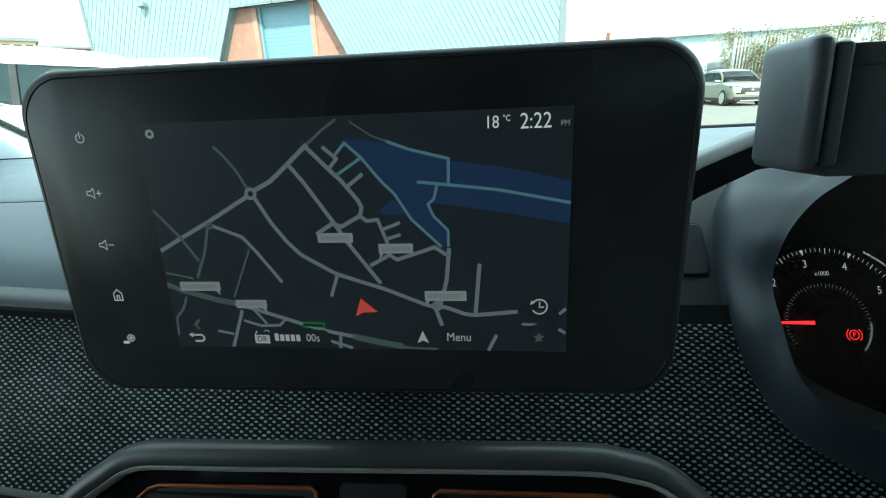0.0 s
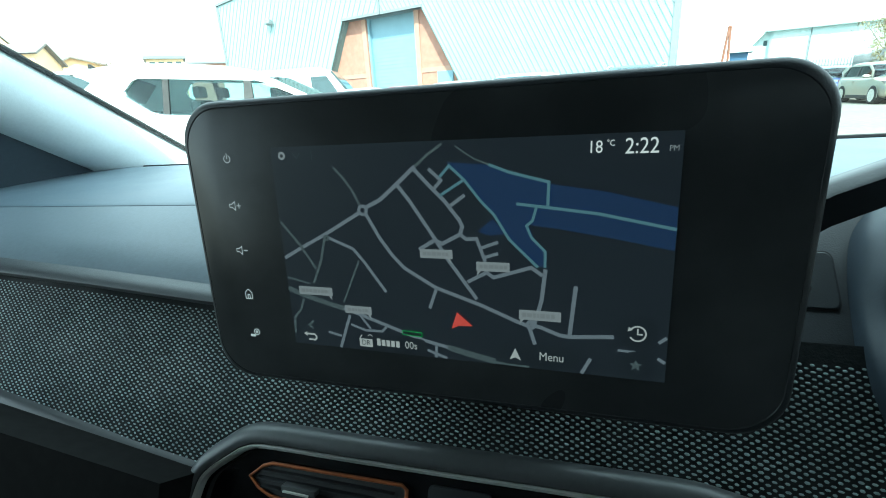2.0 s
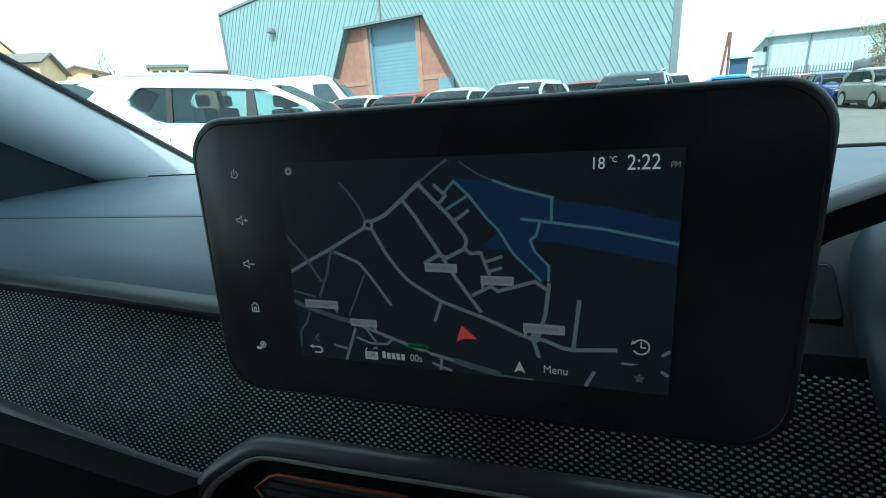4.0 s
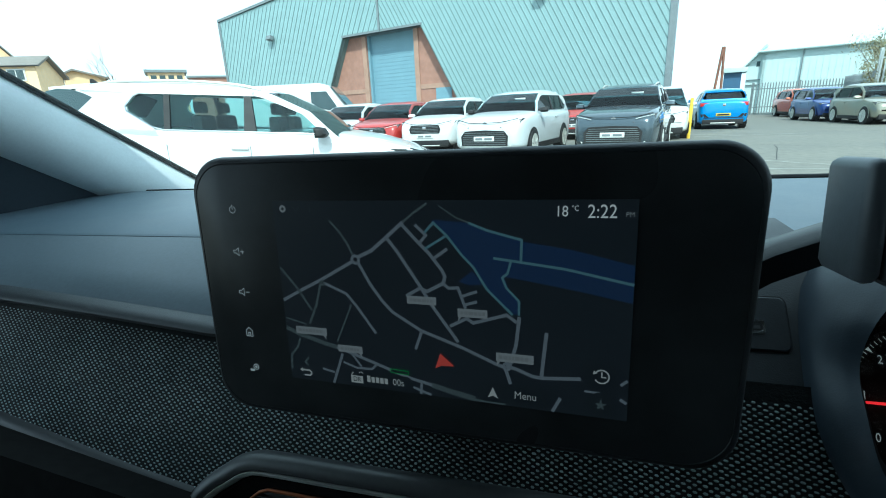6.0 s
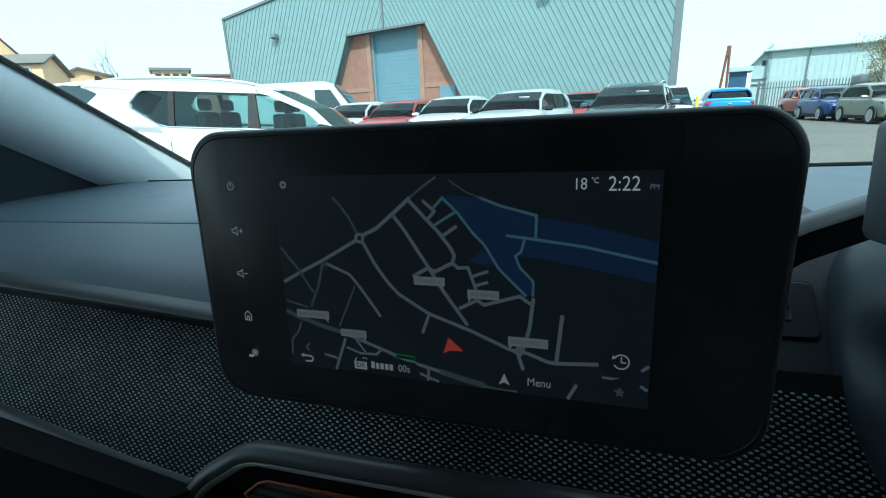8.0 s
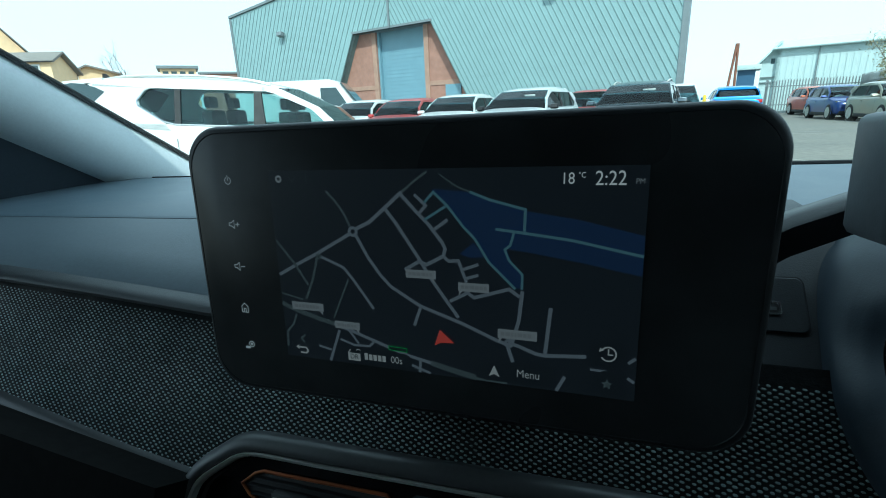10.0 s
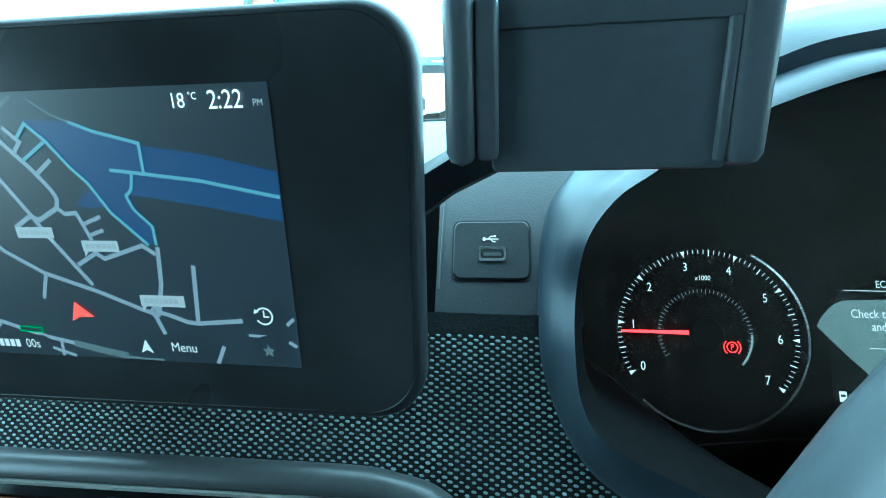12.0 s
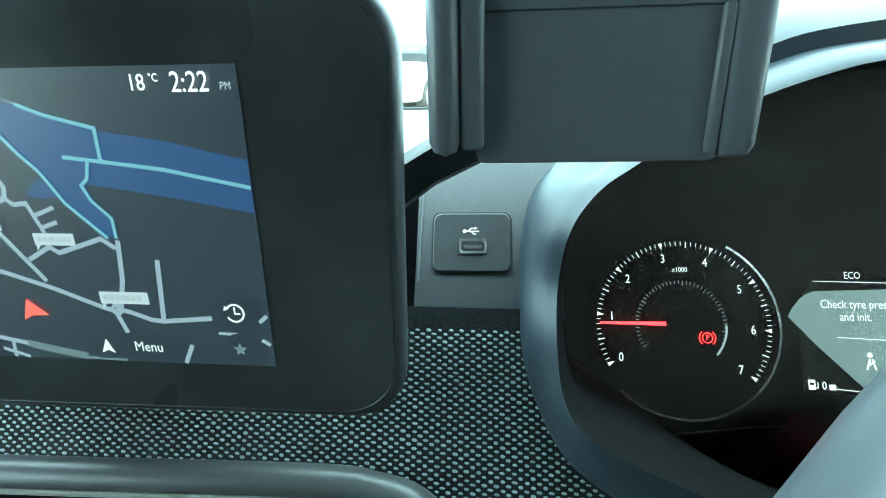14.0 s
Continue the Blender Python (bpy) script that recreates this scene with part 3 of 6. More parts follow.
def tag(u0, v1, u1, v0, tail):
    """A street tag whose small print is drawn as plain bars."""
    t = drawn("street_tag", [[(u0, v0), (u1, v0), (u1, v1), (u0, v1)], [(tail, v0), (tail + 1.6, v0), (tail + (1.8 if tail > (u0 + u1) / 2 else -0.2), v0 - 2.2)]], TAG, "pale street tag with unreadable small print")
    h, u = lift(), u0 + 1.4
    rng, polys = random.Random(int(u0 * 7)), []
    while u < u1 - 2.4:
        w = rng.uniform(0.9, 2.2)
        polys.append([(u, v0 + 1.3), (u + w, v0 + 1.3), (u + w, v1 - 1.3), (u, v1 - 1.3)])
        u += w + 0.5
    part("print_bar", shapes(polys, on_screen, h), TAGBAR, display, smooth=False)


tag(72, 53.1, 87.2, 49.0, 84.6)
tag(97.8, 48.3, 112.4, 44.1, 98.2)
tag(116.3, 27.6, 134.2, 23.1, 116.8)
tag(6.6, 31.9, 25.3, 27.6, 23.0)
tag(31.3, 23.4, 45.5, 19.4, 43.3)
drawn("street_tag", [[(60.7, 10.6), (70.8, 10.2), (70.8, 12.6), (60.7, 12.9)]], GREEN, "green road tag")
drawn("tag_ground", [[(61.1, 11.0), (70.4, 10.6), (70.4, 12.2), (61.1, 12.5)]], PILL)
drawn("position_arrow", [[(88.2, 24.2), (95.4, 18.0), (88.6, 17.6)], [(88.6, 17.6), (89, 19.2), (85.3, 15.8)], [(88.2, 24.2), (88.6, 17.6), (85.3, 15.8)]], ARROW, "red position arrow")
road(SOFTWHITE, 0.9, (7.4, 6.2), (12.4, 6.2), (13.3, 5.2), (13.3, 4.2), (12.4, 3.2), (9.0, 3.2))
drawn("icon", [[(6.2, 6.2), (8.2, 4.9), (8.2, 7.5)]], SOFTWHITE)
road(ROAD_DIM, 1.2, (12.6, 13.6), (10.2, 11.2), (12.0, 9.4))
radio = [[(37.6, 2.4), (44.6, 2.4), (44.6, 6.6), (37.6, 6.6)], [(37.6, 6.6), (38.2, 6.6), (39.4, 8.4), (38.8, 8.6)]]
drawn("icon", radio + disc(43.6, 7.6, 1.5, 8, 1.1, 20, 160), SOFTWHITE, "radio symbol")
lettering("lettering", "DR", 3.9, 41.1, 4.5, on_screen, PILL, display, lift(), squeeze=0.9)
drawn("print_bar", [[(47.0 + k * 2.5, 3.7), (48.9 + k * 2.5, 3.7), (48.9 + k * 2.5, 6.9 if k else 7.4), (47.0 + k * 2.5, 6.9 if k else 7.4)] for k in range(5)], SOFTWHITE)
lettering("lettering", "00s", 5.4, 64.8, 5.3, on_screen, SOFTWHITE, display, lift())
drawn("icon", [[(114.6, 9.4), (117.2, 3.6), (114.6, 4.9)], [(114.6, 9.4), (114.6, 4.9), (112.0, 3.6)]], SOFTWHITE, "pointer symbol")
lettering("lettering", "Menu", 5.6, 130.4, 6.5, on_screen, SOFTWHITE, display, lift())
drawn("icon", disc(164.8, 20.8, 3.5, 26, 2.8, -150, 150), SOFTWHITE, "clock symbol")
road(SOFTWHITE, 0.6, (164.8, 22.9), (164.8, 20.6), (166.6, 20.6))
drawn("icon", [[(160.9, 21.6), (162.9, 22.4), (161.3, 23.6)]], SOFTWHITE)
star = [(164.8 + r * math.cos(radians(90 + 36 * k)), 6.8 + r * math.sin(radians(90 + 36 * k))) for k, r in enumerate([2.8, 1.25] * 5)]
drawn("icon", [star], ROAD_DIM, "star symbol")
drawn("icon", disc(6.6, 96, 1.9, 18, 0.8), TAG, "settings symbol")
road(ROAD_DIM, 0.5, (12.6, 97.0), (14.4, 94.6), (16.2, 97.0))
road(ROAD_DIM, 0.5, (22.3, 98.0), (22.4, 93.9))
lettering("lettering", "18", 6.6, 145.6, 95.0, on_screen, WHITE, display, lift())
lettering("lettering", "°C", 3.2, 151.2, 96.4, on_screen, WHITE, display, lift())
lettering("lettering", "2:22", 8.2, 162.2, 94.9, on_screen, WHITE, display, lift())
lettering("lettering", "PM", 3.2, 173.2, 93.8, on_screen, TAG, display, lift())


def key(name, label, polys, lines=()):
    k = part(name, shapes(polys, on_screen, 0.0003) if polys else bmesh.new(), ICON, touch, label, smooth=False)
    for w, pts in lines:
        part("stroke", ribbon(pts, w, on_screen, 0.00032), ICON, k, smooth=False)


key("power_key", "power key symbol", disc(-24.9, 95.4, 2.0, 22, 1.6, 115, 425), [(0.45, [(-24.9, 98.0), (-24.9, 95.6)])])
for v, plus in ((72.2, True), (49.1, False)):
    key("volume_key", "volume key symbol", [], [(0.4, [(-27.6, v - 0.8), (-26.2, v - 0.8), (-24.4, v - 2.2), (-24.4, v + 2.2), (-26.2, v + 0.8), (-27.6, v + 0.8), (-27.6, v - 0.8)]), (0.4, [(-23.4, v), (-21.0, v)])] + ([(0.4, [(-22.2, v - 1.2), (-22.2, v + 1.2)])] if plus else []))
key("home_key", "home key symbol", [], [(0.45, [(-26.6, 22.8), (-26.6, 26.2), (-24.6, 28.0), (-22.6, 26.2), (-22.6, 22.8), (-26.6, 22.8)]), (0.45, [(-25.2, 23.2), (-25.2, 25.0), (-24.0, 25.0), (-24.0, 23.2)])])
key("vehicle_key", "vehicle key symbol", disc(-23.2, 3.9, 1.9, 12, 1.4) + disc(-23.2, 3.9, 0.8, 10) + [[(-27.4, 1.0), (-24.4, 1.0), (-24.4, 2.4), (-27.4, 2.4)]])

# ---- phone holder on its arm beside the screen ----
holder = thing("phone_holder", "dark grey empty phone holder on an arm beside the screen", "phone holder")
part("arm", loft([[Vector(c) + Vector((0.0, dy * 0.010, dz * h)) for dy, dz in ((-1, -0.8), (-1, 0.6), (-0.6, 1), (0.6, 1), (1, 0.6), (1, -0.8), (0.6, -1), (-0.6, -1))] for c, h in (((0.030, 0.2080, 1.0520), 0.011), ((0.062, 0.2100, 1.0690), 0.0105), ((0.080, 0.2100, 1.0790), 0.0098), ((0.0923, 0.2100, 1.0868), 0.0086), ((0.1155, 0.2100, 1.0970), 0.0076), ((0.128, 0.1950, 1.1020), 0.0078), ((0.133, 0.1730, 1.1050), 0.008))]), DARK, holder, "dark arm reaching from behind the screen")


def slab(x0, x1, y0, y1, z0, z1, r, bev):
    o = rounded(x0, z0, x1, z1, r, 5)
    cx, cz = (x0 + x1) / 2, (z0 + z1) / 2
    sh = lambda d: [(cx + (x - cx) * (1 - 2 * d / (x1 - x0)), cz + (z - cz) * (1 - 2 * d / (z1 - z0))) for x, z in o]
    return loft([[(x, y, z) for x, z in sh(d)] for d, y in ((bev, y0), (bev * 0.3, y0 + bev * 0.3), (0, y0 + bev), (0, y1 - bev), (bev * 0.3, y1 - bev * 0.3), (bev, y1))])


part("body", slab(0.1070, 0.1625, 0.1525, 0.1740, 1.0922, 1.1310, 0.002, 0.0015), HOLDER, holder, "flat slate grey grip body")
part("cap", box((0.1074, 0.1516, 1.1248), (0.1620, 0.1540, 1.1312), 0.0008), HOLDER, holder)


def upright(x0, x1, y0, y1, z0, z1, r, bev):
    """A standing block with rounded upright edges and softened ends."""
    o = rounded(x0, y0, x1, y1, r, 6)
    cx, cy = (x0 + x1) / 2, (y0 + y1) / 2
    rings = []
    for d, z in ((bev, z0), (bev * 0.3, z0 + bev * 0.3), (0, z0 + bev), (0, z1 - bev), (bev * 0.12, z1 - bev * 0.5), (bev * 0.45, z1 - bev * 0.15), (bev, z1)):
        rings.append([(cx + (x - cx) * (1 - 2 * d / (x1 - x0)), cy + (y - cy) * (1 - 2 * d / (y1 - y0)), z) for x, y in o])
    return loft(rings)


jaw = part("jaw", upright(0.0960, 0.1034, 0.1478, 0.1752, 1.0942, 1.1340, 0.0034, 0.0034), HOLDER, holder, "rounded grip jaw")
part("jaw_pad", upright(0.1030, 0.1088, 0.1492, 0.1560, 1.0955, 1.1318, 0.0018, 0.0016), HOLDER, jaw, "softer pad inside the jaw")
jaw = part("jaw", upright(0.1600, 0.1702, 0.1508, 0.1752, 1.0928, 1.1322, 0.0036, 0.0030), HOLDER, holder, "rounded grip jaw")
part("jaw_pad", upright(0.1584, 0.1612, 0.1512, 0.1545, 1.0940, 1.1255, 0.0010, 0.0010), HOLDER, jaw, "softer pad inside the jaw")

# ---- socket console between screen and cluster ----
def on_console(x, z, h=0.0):
    return Vector((x, 0.259 + 0.75 * (z - 1.039), z)) + Vector((0, -0.8, 0.6)) * h


console = part("socket_console", loft([[on_console(x, 1.0105), on_console(x, 1.075), on_console(x, 1.0795, -0.003), (x, 0.36, 1.0845), (x, 0.36, 1.0), (x, 0.25, 1.0)] for x in (0.0775, 0.0795, 0.10, 0.1405, 0.1475)]), GRAINED, dashboard, "grained panel with a charging socket")
GUP = Vector((0, -0.8, 0.6))
part("socket_gap", prism([on_console(x, z, 0.0) for x, z in rounded(0.0850, 1.0270, 0.1244, 1.0528, 0.0035, 5)], GUP * 0.0006), MATT, console)
part("socket_plate", loft([[on_console(x, z, h) for x, z in rounded(0.0850 + d, 1.0270 + d, 0.1244 - d, 1.0528 - d, 0.0035, 5)] for d, h in ((0.0007, 0.0004), (0.0007, 0.0012), (0.0012, 0.0016))]), GRAINED, console, "flat socket plate", smooth=False)
part("seam", tube([on_console(0.0800, 1.061, 0.0002), on_console(0.0790, 1.0237, 0.0002)], 0.0005, 6), SATIN, console)
part("socket_frame", loft([[on_console(x, z, h) for x, z in rounded(0.0982 - d, 1.0346 - d, 0.1122 + d, 1.0413 + d, 0.0012, 3)] for d, h in ((0.0, 0.0016), (-0.0003, 0.0024), (-0.0013, 0.0024), (-0.0016, 0.0018))]), CHROME, console, "bright rim of the USB socket")
part("socket_well", prism([on_console(x, z, 0.0017) for x, z in rounded(0.0996, 1.0358, 0.1108, 1.0401, 0.0006, 3)], GUP * 0.0003), MATT, console)
part("socket_tongue", prism([on_console(x, z, 0.0021) for x, z in ((0.1008, 1.0370), (0.1096, 1.0370), (0.1096, 1.0384), (0.1008, 1.0384))], GUP * 0.0002), SATIN, console)
UX, UZ = 0.1047, 1.0443
part("usb_mark", ribbon([(UX - 0.0034, UZ), (UX + 0.0034, UZ)], 0.0004, on_console, 0.0018), DIAL, console, smooth=False)
part("usb_mark", ribbon([(UX - 0.0018, UZ), (UX - 0.0004, UZ + 0.0012), (UX + 0.0014, UZ + 0.0012)], 0.0004, on_console, 0.00185), DIAL, console, smooth=False)
part("usb_mark", ribbon([(UX - 0.0004, UZ), (UX + 0.0008, UZ - 0.0012), (UX + 0.0020, UZ - 0.0012)], 0.0004, on_console, 0.00185), DIAL, console, smooth=False)
part("usb_mark", shapes(disc(UX - 0.0036, UZ, 0.0008, 10) + disc(UX + 0.0018, UZ + 0.0012, 0.0005, 8), on_console, 0.0019), DIAL, console, smooth=False)

# ---- instrument cluster ----
cluster = thing("instrument_cluster", "dark instrument cluster with a lit rev counter under a hood", "instrument cluster")


def mirrored(pts, mid=0.338):
    """A closed outline, mirrored about the cluster's middle."""
    left = curve(pts, 6)
    return left + [Vector((2 * mid - p.x, p.y, p.z)) for p in left[-2:0:-1]]


LIP = mirrored([(0.338, 0.165, 0.9450), (0.240, 0.168, 0.9550), (0.178, 0.176, 0.9765), (0.1495, 0.183, 0.9880), (0.1408, 0.195, 0.9965), (0.1393, 0.210, 1.0148), (0.1415, 0.226, 1.0328), (0.1452, 0.226, 1.0551), (0.1552, 0.226, 1.0713), (0.1689, 0.226, 1.0818), (0.1930, 0.226, 1.0982), (0.2295, 0.226, 1.1125), (0.2622, 0.226, 1.1186), (0.338, 0.226, 1.1220)])
FLANGE = mirrored([(0.338, 0.14, 0.88), (0.258, 0.160, 0.908), (0.205, 0.178, 0.936), (0.166, 0.188, 0.9535), (0.142, 0.1995, 0.968), (0.1278, 0.2180, 0.998), (0.1275, 0.245, 1.0289), (0.1305, 0.257, 1.050), (0.1365, 0.260, 1.066), (0.1490, 0.260, 1.0785), (0.173, 0.255, 1.103), (0.213, 0.249, 1.131), (0.2502, 0.246, 1.1413), (0.338, 0.246, 1.150)])


def inward(k, kz, dy):
    return [Vector((0.338 + (p.x - 0.338) * k, p.y + dy, 1.020 + (p.z - 1.020) * kz)) for p in LIP]


def face_ring(k=1.0, dy=0.0):
    """Where the hood's inside meets the plane of the dials; its floor drops below the lip."""
    out = []
    for p in LIP:
        z = 1.008 + (p.z - 1.020) * float(np.interp(p.z, (0.96, 1.06), (1.75, 0.97))) * k
        out.append(Vector((0.338 + (p.x - 0.338) * 0.95 * k, 0.3133 + 0.5 * (z - 0.9698) + 0.003 + dy, z)))
    return out


behind = [Vector((0.338 + (p.x - 0.338) * 1.03, p.y + 0.006, 1.02 + (p.z - 1.02) * 1.05)) for p in face_ring()]


def hood_ring(k, dy, dz=0.0, side=0.0):
    """A ring of the hood; over the top it steps back from the lip and rises again behind a groove."""
    out = []
    for a, b in zip(LIP, FLANGE):
        f = min(max((a.z - 1.070) / 0.035, 0.0), 1.0)
        f = f * f * (3 - 2 * f)
        p = a.lerp(b, k)
        swell = Vector((a.x - 0.338, 0, a.z - 1.02)) * side * (1 - f)
        out.append(p + swell + Vector((0, dy * f - 0.0015 * (1 - f) * math.sin(math.pi * k), dz * f)))
    return out


part("hood", loft([LIP, hood_ring(0.06, 0.001, 0.001), hood_ring(0.20, 0.006, 0.001, 0.003), hood_ring(0.31, 0.013, 0.0, 0.004), hood_ring(0.36, 0.016, -0.001, 0.004), hood_ring(0.56, 0.012, 0.001, 0.005), hood_ring(0.61, 0.014, 0.002, 0.005), hood_ring(0.80, 0.022, 0.004, 0.004), hood_ring(1.0, 0.036, 0.006), [p + Vector((0, 0.02, -0.004)) for p in hood_ring(1.04, 0.036, 0.004)], behind], caps=False), HOODMAT, cluster, "dark grey hood with a rounded lip and a groove")
part("funnel", loft([LIP, inward(0.985, 0.985, 0.006), inward(0.972, 0.97, 0.018), face_ring()], caps=False), VOID, cluster, "matt black inside of the hood")
GC = Vector((0.2370, 0.3133, 0.9698))
GU, GV = Vector((1, 0, 0)), Vector((0, 0.5, 1)).normalized()
GN = GV.cross(GU).normalized()
if GN.y > 0:
    GN = -GN


def on_dial(u, v, h=0.0):
    """u, v in millimetres from the rev counter's middle."""
    return GC + GU * (u * 1.052e-3) + GV * (v * 1.052e-3) + GN * h


part("face", loft([face_ring(1.01), face_ring(1.01, 0.003)]), VOID, cluster, "black cluster face", smooth=False)
dial = part("rev_counter", shapes(disc(0, 0, 54.0, 48), on_dial, 0.0002), VOID, cluster, "round rev counter with white figures", smooth=False)
part("dial_rim", shapes(disc(0, 0, 55.1, 60, 53.7, -135, 60), on_dial, 0.0008), CHROME, dial, "thin bright rim", smooth=False)


def rev(n):
    """The angle of a rev figure, in degrees anticlockwise from the right."""
    return 208.0 - n * 35.2


def tick(a, r0, r1, w, h=0.0010, mid=-1.0):
    c, s = math.cos(radians(a)), math.sin(radians(a))
    return ribbon([(r0 * c + mid, r0 * s), (r1 * c + mid, r1 * s)], w, on_dial, h)


for k in range(71):
    a = rev(k / 10)
    if k % 10 == 0:
        c, s = math.cos(radians(a)), math.sin(radians(a))
        part("tick", shapes([[(46.2 * c - 1.0, 46.2 * s), (50.2 * c - 1.25 * s - 1.0, 50.2 * s + 1.25 * c), (50.2 * c + 1.25 * s - 1.0, 50.2 * s - 1.25 * c)]], on_dial, 0.0010), DIAL, dial, smooth=False)
    else:
        part("tick", tick(a, 46.8 if k % 5 == 0 else 48.0, 50.3, 0.6 if k % 5 == 0 else 0.36), DIAL, dial, smooth=False)
for n in range(8):
    a = radians(rev(n))
    lettering("figure", str(n), 7.4, -1.8 + 40.7 * math.cos(a), -0.3 + 40.7 * math.sin(a), on_dial, DIAL, dial, 0.0010, squeeze=0.8)
lettering("figure", "x1000", 4.2, -1.0, 33.0, on_dial, DIAL, dial, 0.0010)
for k in range(46):
    a = 210 - k * 5.2
    part("small_tick", tick(a, 23.6 if k % 6 == 0 else 24.6, 26.4, 0.35, mid=-2.0), TAG, dial, smooth=False)
part("small_arc", shapes(disc(-2.0, 0, 26.4, 14, 25.2, -42, 0), on_dial, 0.0010), TAG, dial, smooth=False)
part("needle", loft([[on_dial(u, v + dv, h) for dv, h in ((-w, 0.0030), (w, 0.0030), (w, 0.0042), (-w, 0.0042))] for u, v, w in ((-49.8, 0.9, 0.7), (-30, 0.8, 0.9), (-12.0, 0.6, 1.2))]), NEEDLE, dial, "glowing red needle")
part("hub", loft([[on_dial(r * math.cos(2 * math.pi * k / 24) - 1.8, r * math.sin(2 * math.pi * k / 24), h) for k in range(24)] for r, h in ((9.5, 0.001), (9.5, 0.0038), (8.8, 0.0045))]), VOID, dial, "black hub")
part("brake_lamp", shapes(disc(12.4, -7.3, 3.2, 24, 2.6) + disc(12.4, -7.3, 4.9, 8, 4.3, -50, 50) + disc(12.4, -7.3, 4.9, 8, 4.3, 130, 230), on_dial, 0.0012), WARN, dial, "lit red parking brake lamp", smooth=False)
lettering("figure", "P", 4.6, 12.4, -7.3, on_dial, WARN, dial, 0.0012)


trip = part("trip_display", shapes([[(59, 6), (66.5, 16), (74.5, 27.2), (124, 28), (124, -39), (63.5, -38), (64.5, -1.5)]], on_dial, 0.0005), CLFACE, cluster, "small trip display with lit text", smooth=False)
part("lit_area", shapes([[(59, 5.9), (62, 11), (66.2, 15.7), (70, 18.8), (74.5, 20.7), (124, 22.5), (124, -38), (99.5, -37.5), (72.6, -9.9)]], on_dial, 0.0007), TRIP, trip, "pale green lit area", smooth=False)
lettering("lettering", "ECO", 5.8, 97.0, 30.0, on_dial, DIAL, trip, 0.0010, squeeze=0.8)
for u0, v0, v1 in ((75, 26.6, 25.8), (85, -5.9, -7.6), (81, -35.0, -38.6)):
    part("rule", ribbon([(u0, v0), (122, v1)], 0.4, on_dial, 0.0010), DIAL, trip, smooth=False)
lettering("lettering", "Check tyre press.", 7.0, 97.5, 13.0, on_dial, DIAL, trip, 0.0010, squeeze=0.80)
lettering("lettering", "and init.", 7.0, 96.4, 5.8, on_dial, DIAL, trip, 0.0010, squeeze=0.80)
part("belt_lamp", shapes(disc(101.5, -15.6, 1.5, 12) + [[(98.6, -24.0), (99.6, -24.0), (102.0, -18.0), (100.8, -17.8)], [(103.6, -24.0), (104.6, -24.0), (103.0, -17.8), (102.2, -18.0)], [(99.6, -21.4), (103.8, -18.6), (104.2, -19.4), (100.0, -22.2)]], on_dial, 0.0010), DIAL, trip, "seat belt symbol", smooth=False)
PUMP = [(0, 0, 3.8, 2.6), (0, 4.0, 3.8, 5.6), (0, 2.6, 0.7, 4.0), (3.1, 2.6, 3.8, 4.0), (3.8, 0.8, 5.4, 1.3), (4.9, 1.3, 5.4, 4.2)]
part("fuel_mark", shapes([[(66.4 + a, -35.6 + b), (66.4 + c, -35.6 + b), (66.4 + c, -35.6 + d), (66.4 + a, -35.6 + d)] for a, b, c, d in PUMP + [(11.2, 0.0, 14.8, 3.0)]], on_dial, 0.0010), DIAL, trip, "fuel symbol", smooth=False)
lettering("lettering", "0", 6.4, 75.0, -33.4, on_dial, DIAL, trip, 0.0010, squeeze=0.8)
part("lower_line", tube([on_dial(u, v, 0.002) for u, v in ((-10, -62), (19, -58.9), (34, -57.0), (50, -56.1), (64, -56.6), (79, -57.7), (100, -61))], 0.0006, 6), DARK, cluster)
part("small_mark", ribbon([(43, -70.1), (48, -68.9), (57, -67.9), (66, -67.3), (78, -67.6)], 0.7, on_dial, 0.0010), TAG, cluster, smooth=False)

outline = [Vector((0.338 + (p.x - 0.338) * 0.99, 0, p.z if p.z > 1.02 else q.z)) for p, q in zip(LIP, face_ring())]
cover = part("cover", loft([[Vector((p.x, 0.240 + (1.118 - p.z) * 0.20 + d, p.z)) for p in outline] for d in (0.0, 0.0012)]), COVER, cluster, "clear plastic cover over the dials with a painted haze", smooth=False)
cover.visible_shadow = False

# ---- steering wheel ----
WC = Vector((0.3047, 0.0639, 0.9664))
wheel = thing("steering_wheel", "dark leather-covered steering wheel in front of the cluster", "steering wheel")
WT = pose(*WC, -12.0)


def on_wheel(a, r, h=0.0):
    return WT @ Vector((r * math.cos(a), h, r * math.sin(a)))


WR = 0.1708
rim_bm = loft([[on_wheel(2 * math.pi * k / 72, WR + 0.0156 * math.cos(t), 0.0165 * math.sin(t)) for t in [2 * math.pi * j / 16 for j in range(16)]] for k in range(73)], caps=False)
bmesh.ops.remove_doubles(rim_bm, verts=rim_bm.verts, dist=1e-6)
part("rim", rim_bm, RIM, wheel, "leather-wrapped rim")
part("hub_pad", loft([[WT @ Vector((0.065 * math.cos(2 * math.pi * k / 32) * s, h, 0.055 * math.sin(2 * math.pi * k / 32) * s - 0.01)) for k in range(32)] for s, h in ((0.9, 0.06), (1.0, 0.03), (1.0, -0.005), (0.85, -0.016), (0.3, -0.020))]), DARK, wheel, "hub pad")
for a in (radians(185), radians(-5), radians(270)):
    part("spoke", loft([[on_wheel(a + w / r, r, h) for w, h in ((-0.018, 0.0), (0.018, 0.0), (0.018, 0.014), (-0.018, 0.014))] for r in (0.055, 0.10, 0.162)]), DARK, wheel)
